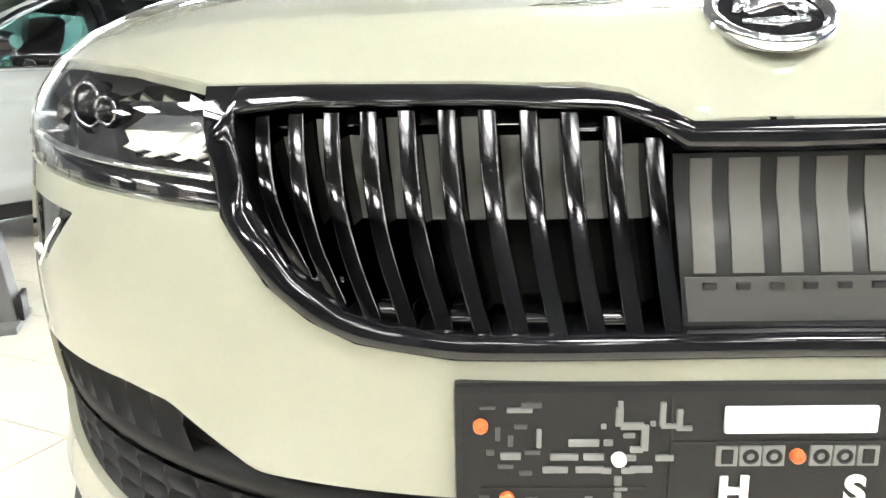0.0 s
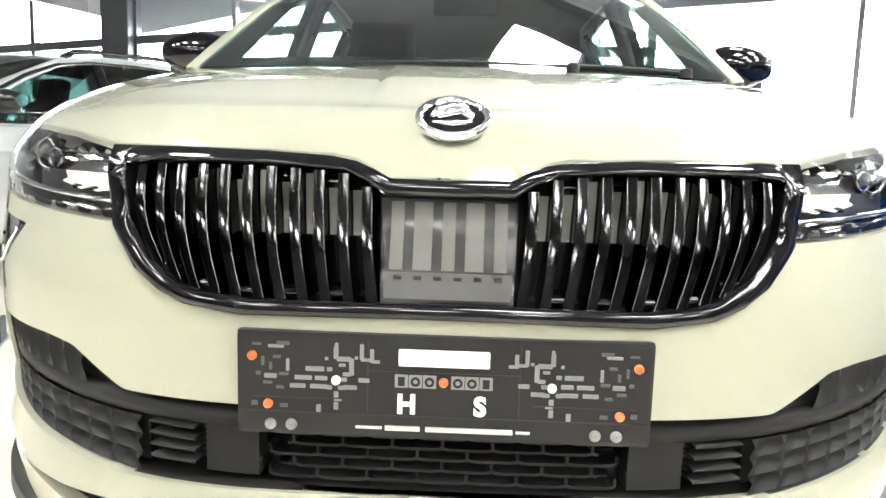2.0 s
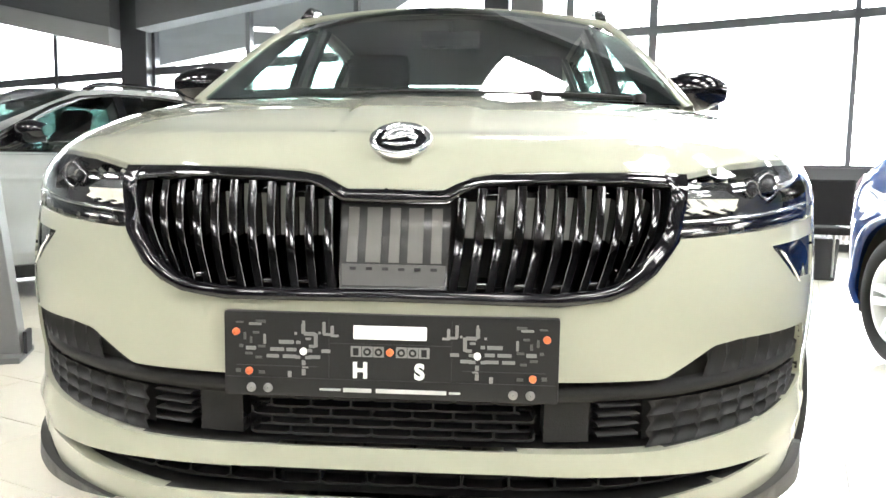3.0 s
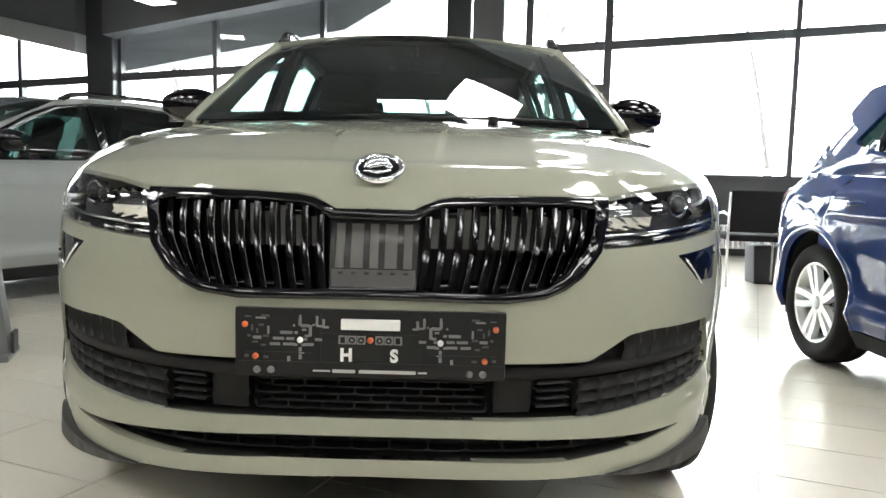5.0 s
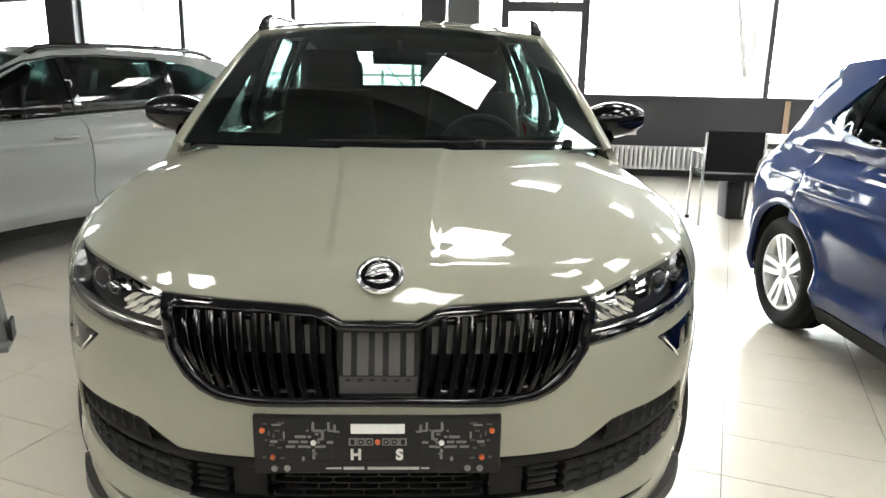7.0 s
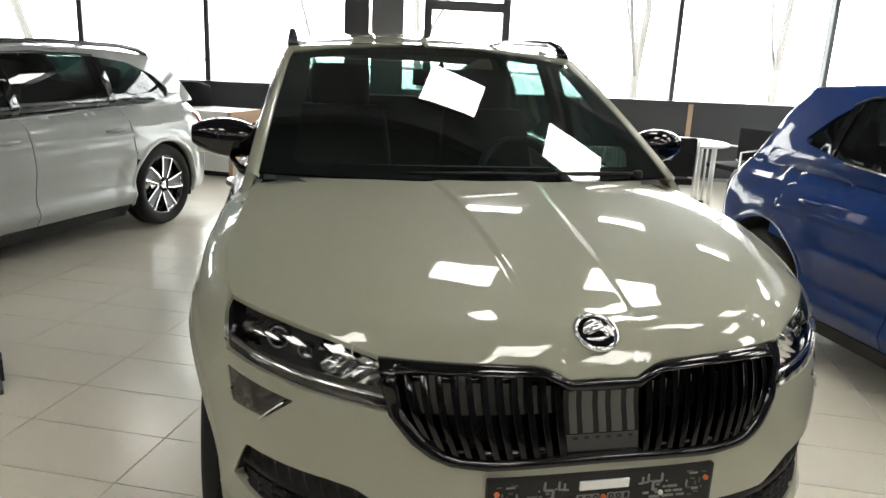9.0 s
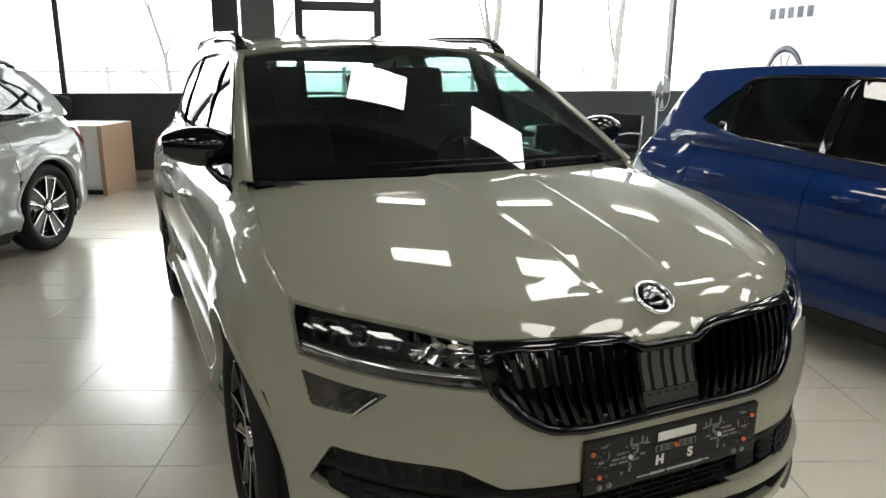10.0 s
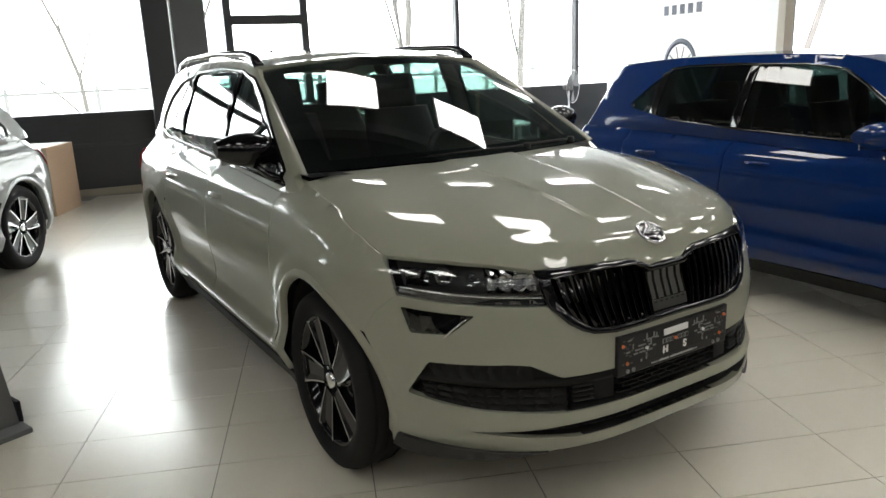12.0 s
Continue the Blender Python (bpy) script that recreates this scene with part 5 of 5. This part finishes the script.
rim = [(-9.4, -7.3), (8.7, -7.3), (8.7, 8.75 - 0.136 * 8.7), (-9.4, 8.75 + 0.136 * 9.4)]
slab = [[ceil.verts.new((x, y, z)) for x, y in rim] for z in (TOP, TOP + 0.15)]
ceil.faces.new(slab[0][::-1])
ceil.faces.new(slab[1])
for k in range(4):
    ceil.faces.new((slab[0][k], slab[0][(k + 1) % 4], slab[1][(k + 1) % 4], slab[1][k]))
thing("ceiling", ceil, CEIL, "dark painted ceiling with steel beams", "ceiling", kind="structure")
U, V = Vector((0.391, 0.920, 0)), Vector((0.920, -0.391, 0))
for k in range(9):
    c = U * (-5.3 + 1.9 * k)
    lo, hi = -12.0, 12.0
    ends = [t for t in np.linspace(lo, hi, 481) if -9.1 < (c + V * t).x < 8.4 and -7.0 < (c + V * t).y < 8.3 - 0.136 * (c + V * t).x]
    if len(ends) > 20:
        b = thing("ceiling_beam", cuboid((ends[0], -0.06, TOP - 0.20), (ends[-1], 0.06, TOP), 0.01), BEAM, "grey steel ceiling beam", "beam", "ceiling beams", "structure")
        b.matrix_world = Matrix.Translation(c) @ Matrix.Rotation(math.atan2(V.y, V.x), 4, "Z")


def wedge(corners, y0, y1, name, mat, label):
    """A flat-sided beam in the wall's frame: corners in its (along, up) plane, thick from y0 to y1."""
    bm = bmesh.new()
    f = [bm.verts.new((u, y0, z)) for u, z in corners]
    g = [bm.verts.new((u, y1, z)) for u, z in corners]
    bm.faces.new(f)
    bm.faces.new(g[::-1])
    for k in range(len(f)):
        bm.faces.new((f[k], g[k], g[(k + 1) % len(f)], f[(k + 1) % len(f)]))
    ob = thing(name, bm, mat, label, "beam", kind="structure")
    ob.matrix_world = WALL_M


wedge([(-4.55, 2.73), (0.14, 3.535), (0.14, TOP), (-4.55, TOP)], -0.45, -0.12, "soffit", CEIL, "dark sloping soffit over the windows")
wedge([(-5.05, 2.27), (-1.35, 2.93), (-0.7, 3.30), (-0.5, 3.75), (-5.05, 3.00)], 0.25, 0.45, "canopy_beam", BEAM, "grey canopy beam outside the glass")
wedge([(-8.95, 3.545), (-4.96, 2.765), (-4.96, TOP), (-8.95, TOP)], -0.42, -0.12, "soffit", CEIL, "dark soffit above the sloping beam")
wedge([(-8.9, 3.30), (-4.96, 2.50), (-4.96, 2.76), (-8.9, 3.54)], -0.45, -0.12, "soffit", material("light_grey_beam_paint", (0.26, 0.265, 0.27), 0.6, grain=0.08), "light grey sloping beam")


def ceiling_light(x, y):
    r = root("ceiling_light", "square recessed ceiling light panel, switched on", "ceiling light", Matrix.Translation((x, y, TOP - 0.02)), "ceiling lights")
    fr = cuboid((-0.325, -0.325, -0.03), (0.325, 0.325, 0.02), 0.004)
    part("frame", fr, BEAM, r, "grey metal frame", smooth=False)
    part("diffuser", cuboid((-0.30, -0.30, -0.036), (0.30, 0.30, -0.031)), PANEL, r, "glowing white diffuser", smooth=False)
    return r


first = None
# Rows -1.0 and -3.4, v up to -2.1: unseen lights added to brighten the west.
for u, vs in ((6.0, (-0.8, 0.7, 2.1, 3.5, 4.9)), (3.0, (-0.65, 0.7, 2.1, 3.5, 4.9)), (1.3, (1.7, 3.1, 4.5, 5.9)), (-1.0, (-6.3, -4.9, -3.5, -2.1, 0.8, 2.2, 3.6, 5.0, 6.4)), (-3.4, (-4.9, -3.5, -2.1, -0.7, 0.7, 2.1, 3.5, 4.9, 6.3)), (-5.8, (-4.9, -3.5, -2.1, -0.7, 0.7, 2.1, 3.5))):
    for v in vs:
        m = Matrix.Translation(U * u + V * v + Vector((0, 0, TOP - 0.02))) @ Matrix.Rotation(math.atan2(V.y, V.x), 4, "Z")
        if first is None:
            first = ceiling_light(0, 0)
            first.matrix_world = m
        else:
            copy_thing(first, m)


for x, y in ((-3.53, 7.96), (-2.25, 7.10)):
    hung = ceiling_light(0, 0)
    hung.matrix_world = Matrix.Translation((x, y, 3.02)) @ Matrix.Rotation(math.atan2(V.y, V.x), 4, "Z") @ Matrix.Scale(0.62, 4)
    for k in (-0.28, 0.28):
        part("suspension_rod", tube([(k, 0, 0.01), (k, 0, (TOP - 3.02) / 0.62)], 0.008, 6), BEAM, hung)


# ---- furniture ----
def box_cabinet():
    c = root("sideboard_cabinet", "low white laminate cabinet with a light oak end panel", "cabinet", pose(-1.235, 7.46, 0, 0, 0, -29))
    part("body", cuboid((-0.95, 0.0, 0.06), (-0.02, 0.58, 0.71), 0.003), LAMINATE, c, smooth=False)
    part("end_panel", cuboid((-0.02, -0.015, 0.0), (0.03, 0.64, 0.75), 0.003), WOOD, c, "light oak end panel", smooth=False)
    part("top", cuboid((-0.97, -0.02, 0.71), (-0.0205, 0.64, 0.75), 0.003), LAMINATE, c, smooth=False)
    part("plinth", cuboid((-0.93, 0.04, 0.0), (-0.02, 0.56, 0.06)), BIN, c, smooth=False)


def side_chair(m, name="visitor_chair"):
    c = root(name, "black upholstered visitor chair on a steel tube frame", "chair", m, "visitor chairs")
    part("seat", cuboid((-0.24, -0.23, 0.42), (0.24, 0.23, 0.48), 0.02), BLACKCLOTH, c)
    part("backrest", cuboid((-0.24, 0.19, 0.50), (0.24, 0.235, 0.86), 0.018), BLACKCLOTH, c)
    for s in (-1, 1):
        part("frame_tube", tube([(s * 0.25, 0.24, 0.84), (s * 0.25, 0.22, 0.5), (s * 0.25, 0.25, 0.02)], 0.011, 8), STEEL, c, "steel tube leg")
        part("frame_tube", tube([(s * 0.25, -0.22, 0.0), (s * 0.25, -0.22, 0.64), (s * 0.25, 0.02, 0.66), (s * 0.25, 0.22, 0.64)], 0.011, 8), STEEL, c, "steel tube leg")
        part("foot_cap", cuboid((s * 0.25 - 0.018, -0.24, 0.0), (s * 0.25 + 0.018, -0.20, 0.03), 0.005), BIN, c)
    return c


def round_table():
    t = root("round_table", "round white meeting table on steel legs", "table", pose(3.47, 5.72, 0))
    part("tabletop", spin([(0.001, 0.74), (0.43, 0.74), (0.445, 0.735), (0.445, 0.717), (0.43, 0.712), (0.001, 0.712)], Matrix(), 48), LAMINATE, t, "white laminate top")
    for k in range(4):
        a = math.tau * k / 4 + 0.5
        part("leg", tube([(0.34 * math.cos(a), 0.34 * math.sin(a), 0.712), (0.34 * math.cos(a), 0.34 * math.sin(a), 0.0)], 0.026, 12), STEEL, t, "steel leg")


def radiator(x, w):
    r = root("radiator", "white column radiator under the window", "radiator", WALL_M @ Matrix.Translation((x, -0.22, 0)), "radiators")
    for k in range(int(w / 0.06)):
        part("column_tube", cuboid((k * 0.06, -0.05, 0.10), (k * 0.06 + 0.035, 0.05, 0.40), 0.012), LAMINATE, r)
    part("header", tube([(0, 0, 0.12), (w, 0, 0.12)], 0.02, 8), LAMINATE, r)
    part("header", tube([(0, 0, 0.38), (w, 0, 0.38)], 0.02, 8), LAMINATE, r)
    for k in (0.1, w - 0.1):
        part("foot", cuboid((k - 0.02, -0.03, 0), (k + 0.02, 0.03, 0.14)), LAMINATE, r, smooth=False)


def office_chair(m):
    c = root("office_chair", "black swivel chair with a rounded back", "chair", m)
    part("backrest", loft([[Vector((0.25 * u, 0.06 * (1 - u * u) + d, 0.55 + 0.5 * v * (1 - 0.10 * u * u))) for u in np.linspace(-1, 1, 11)] for v, d in ((0, 0.0), (0.02, 0.03), (0.5, 0.05), (0.97, 0.04), (1.0, 0.0), (0.5, -0.03), (0.0, 0.0))]), BLACKCLOTH, c)
    part("seat", cuboid((-0.25, -0.45, 0.42), (0.25, 0.03, 0.50), 0.03), BLACKCLOTH, c)
    part("column", tube([(0, -0.2, 0.08), (0, -0.2, 0.43)], 0.03, 10), STEEL, c)
    for k in range(5):
        a = math.tau * k / 5
        part("base_arm", tube([(0, -0.2, 0.09), (0.28 * math.cos(a), -0.2 + 0.28 * math.sin(a), 0.045)], 0.02, 8), BIN, c)
        part("castor", tube([(0.28 * math.cos(a) - 0.015, -0.2 + 0.28 * math.sin(a), 0.028), (0.28 * math.cos(a) + 0.015, -0.2 + 0.28 * math.sin(a), 0.028)], 0.028, 12), BIN, c)


def desk_fan():
    f = root("pedestal_fan", "grey pedestal fan at rest before the dark panel", "fan", pose(6.15, 7.35, 0, 0, 0, 25))
    part("base", spin([(0.001, 0.03), (0.18, 0.02), (0.19, 0.0), (0.001, 0.0)], Matrix(), 28), BIN, f)
    part("pole", tube([(0, 0, 0.02), (0, 0, 0.95)], 0.014, 10), STEEL, f)
    head = part("motor", tube([(0, 0.08, 1.02), (0, -0.05, 1.02)], [0.05, 0.06], 14), MARK, f)
    for k in range(3):
        a = math.tau * k / 3 + 0.5
        rows = [[Vector((r * math.cos(a + d), -0.07 + 0.03 * d, 1.02 + r * math.sin(a + d))) for r in (0.04, 0.12, 0.20, 0.235)] for d in (-0.5, -0.2, 0.2, 0.5)]
        part("blade", loft(rows), CONCRETE, head, "grey fan blade")
    part("guard", spin([(0.25, -0.004), (0.254, 0.0), (0.25, 0.004), (0.246, 0.0), (0.25, -0.004)], pose(0, -0.07, 1.02, 90, 0, 0), 40), STEEL, f)


def display_board():
    d = math.degrees(math.atan2(-0.80, -0.225))
    b = root("display_board", "tall white display board with dark lettering bars and a printed wheel", "display board", pose(6.03, 5.09, 0, 0, 0, d))
    part("panel", cuboid((-1.9, 0.0, 0.0), (1.75, 0.05, 3.2), 0.004), material("white_board_print", (0.78, 0.80, 0.82), 0.5, grain=0.03, scale=2), b, smooth=False)
    navy = material("navy_print", (0.012, 0.016, 0.05), 0.5, grain=0.1)
    for k in range(5):
        x = -0.41 + 0.175 * k
        part("lettering_bar", cuboid((x, -0.004, 1.95), (x + 0.105, 0.0, 2.07), 0.002), navy, b, smooth=False)
    ring = spin([(0.30, 0.0), (0.30, 0.004), (0.37, 0.004), (0.37, 0.0)], pose(-0.02, 0, 1.28, 90, 0, 0), 40)
    part("printed_ring", ring, navy, b)
    for k in range(10):
        a = math.tau * k / 10
        part("printed_spoke", cuboid((0.04, -0.012, 0), (0.28, 0.012, 0.003), 0, None, pose(-0.02, 0, 1.28, 90, 0, 0) @ Matrix.Rotation(a, 4, "Z")), MARK, b, smooth=False)
    part("edge_post", cuboid((1.75, -0.03, 0), (1.86, 0.08, 3.2), 0.004), material("sand_post", (0.45, 0.42, 0.36), 0.6, grain=0.08), b, smooth=False)


def info_stand():
    s = root("info_stand", "grey metal information stand on a stepped foot", "stand", pose(-2.05, 2.00, 0, 0, 0, 20))
    grey = material("mid_grey_stand_paint", (0.13, 0.133, 0.13), 0.45, grain=0.08, scale=6)
    post = cuboid((-0.13, -0.06, 0.02), (0.15, 0.06, 0.86), 0.008)
    for v in post.verts:
        v.co.x -= max(0.0, v.co.x) * 0.62 * v.co.z / 0.86
    part("post", post, grey, s, "tapered grey panel", smooth=False)
    part("foot", cuboid((-0.15, -0.15, 0.0), (0.16, 0.12, 0.025), 0.006), grey, s, smooth=False)
    part("foot_block", cuboid((0.1515, -0.05, 0.02), (0.168, 0.05, 0.12), 0.004), BIN, s, smooth=False)


box_cabinet()
round_table()
side_chair(pose(2.87, 5.10, 0, 0, 0, 172))
side_chair(pose(4.25, 5.9, 0, 0, 0, -80))
bin_ob = cuboid((2.98, 5.28, 0.0), (3.20, 5.50, 0.36), 0.02)
for v in bin_ob.verts:
    v.co.x = 3.09 + (v.co.x - 3.09) * (0.8 + 0.2 * v.co.z / 0.36)
thing("waste_bin", bin_ob, BIN, "dark grey square waste bin on the floor", "bin", smooth=True)
radiator(2.6, 2.4)
office_chair(pose(-1.75, 8.25, 0, 0, 0, 195))
desk_fan()
display_board()
info_stand()


# ---- outside ----
def bare_tree(m, seed, height):
    rnd = random.Random(seed)
    t = root("bare_tree", "bare winter tree seen through the window", "tree", m, "bare trees")
    trunk = bmesh.new()
    crown = bmesh.new()

    def limb(bm, p, d, length, r, depth):
        pts, rs, q = [p], [r], p
        for k in range(4):
            d = (d + Vector((rnd.uniform(-0.18, 0.18), rnd.uniform(-0.18, 0.18), rnd.uniform(-0.05, 0.12)))).normalized()
            q = q + d * length / 4
            pts.append(q)
            rs.append(r * (1 - 0.13 * (k + 1)))
        tube(pts, rs, 6 if depth else 10, bm)
        if depth < 4:
            for k in range(3 if depth else 6):
                i = rnd.choice((2, 3, 4)) if depth else rnd.choice((1, 2, 3, 4))
                nd = (d + Vector((rnd.uniform(-1, 1), rnd.uniform(-1, 1), rnd.uniform(-0.1, 0.8)))).normalized()
                limb(crown, pts[i], nd, length * rnd.uniform(0.45, 0.65), rs[i] * 0.55, depth + 1)

    limb(trunk, Vector((0, 0, -0.16)), Vector((0, 0, 1)), height, 0.016 * height, 0)
    part("trunk", trunk, BARK, t)
    part("crown", crown, BARK, t, "leafless branches")


for k, (x, y, h) in enumerate(((0.1, 13.6, 3.2), (-5.5, 16, 6.0), (6.2, 12.5, 5.5), (9.9, 13.3, 6.0), (11.5, 11.0, 5.0), (3.0, 18, 6.5), (15.0, 9.0, 6.0))):
    bare_tree(pose(x, y, 0), k + 3, h)
fence = root("fence", "low pale fence at the edge of the forecourt", "fence", Matrix())
for k in range(16):
    part("post", cuboid((-12 + 2.2 * k, 20.95, -0.15), (-11.9 + 2.2 * k, 21.05, 1.2)), MARK, fence, smooth=False)
part("rail", cuboid((-12, 20.98, 1.0), (21, 21.02, 1.08)), MARK, fence, smooth=False)

# ---- floor tiles ----
PU, PV, OU, OV, JOINT = 0.322, 0.585, 0.892, -2.196, 0.004
tile_me = mesh_of("tile", cuboid((-PU / 2 + JOINT / 2, -PV / 2 + JOINT / 2, -0.010), (PU / 2 - JOINT / 2, PV / 2 - JOINT / 2, 0.0)), TILE, False)
rot = Matrix(((U.x, V.x, 0, 0), (U.y, V.y, 0, 0), (0, 0, 1, 0), (0, 0, 0, 1)))
near, rest = [], []
for i in range(-45, 60):
    for j in range(-30, 30):
        c = U * (OU + PU * (i + 0.5)) + V * (OV + PV * (j + 0.5))
        if -9.0 < c.x < 8.2 and -6.9 < c.y < 8.4 - 0.136 * c.x:
            (near if -2.3 < c.x < 2.6 and -1.0 < c.y < 5.2 else rest).append(c)
near.sort(key=lambda c: (c - Vector((-1.2, 2.0, 0))).length)
near, extra = near[:300], near[300:]
for c in near:
    ob = new("tile", tile_me)
    ob.matrix_world = Matrix.Translation(c) @ rot
    ob.parent = floor_ob
bm = bmesh.new()
for c in rest + extra:
    m = Matrix.Translation(c) @ rot
    v = [bm.verts.new(m @ Vector((sx * (PU - JOINT) / 2, sy * (PV - JOINT) / 2, sz))) for sz in (-0.010, 0.0) for sx, sy in ((-1, -1), (1, -1), (1, 1), (-1, 1))]
    bm.faces.new(v[4:])
    for k in range(4):
        bm.faces.new((v[k], v[(k + 1) % 4], v[4 + (k + 1) % 4], v[4 + k]))
ob = part("tiles", bm, TILE, floor_ob, smooth=False)
tagged(ob, kind="stuff")
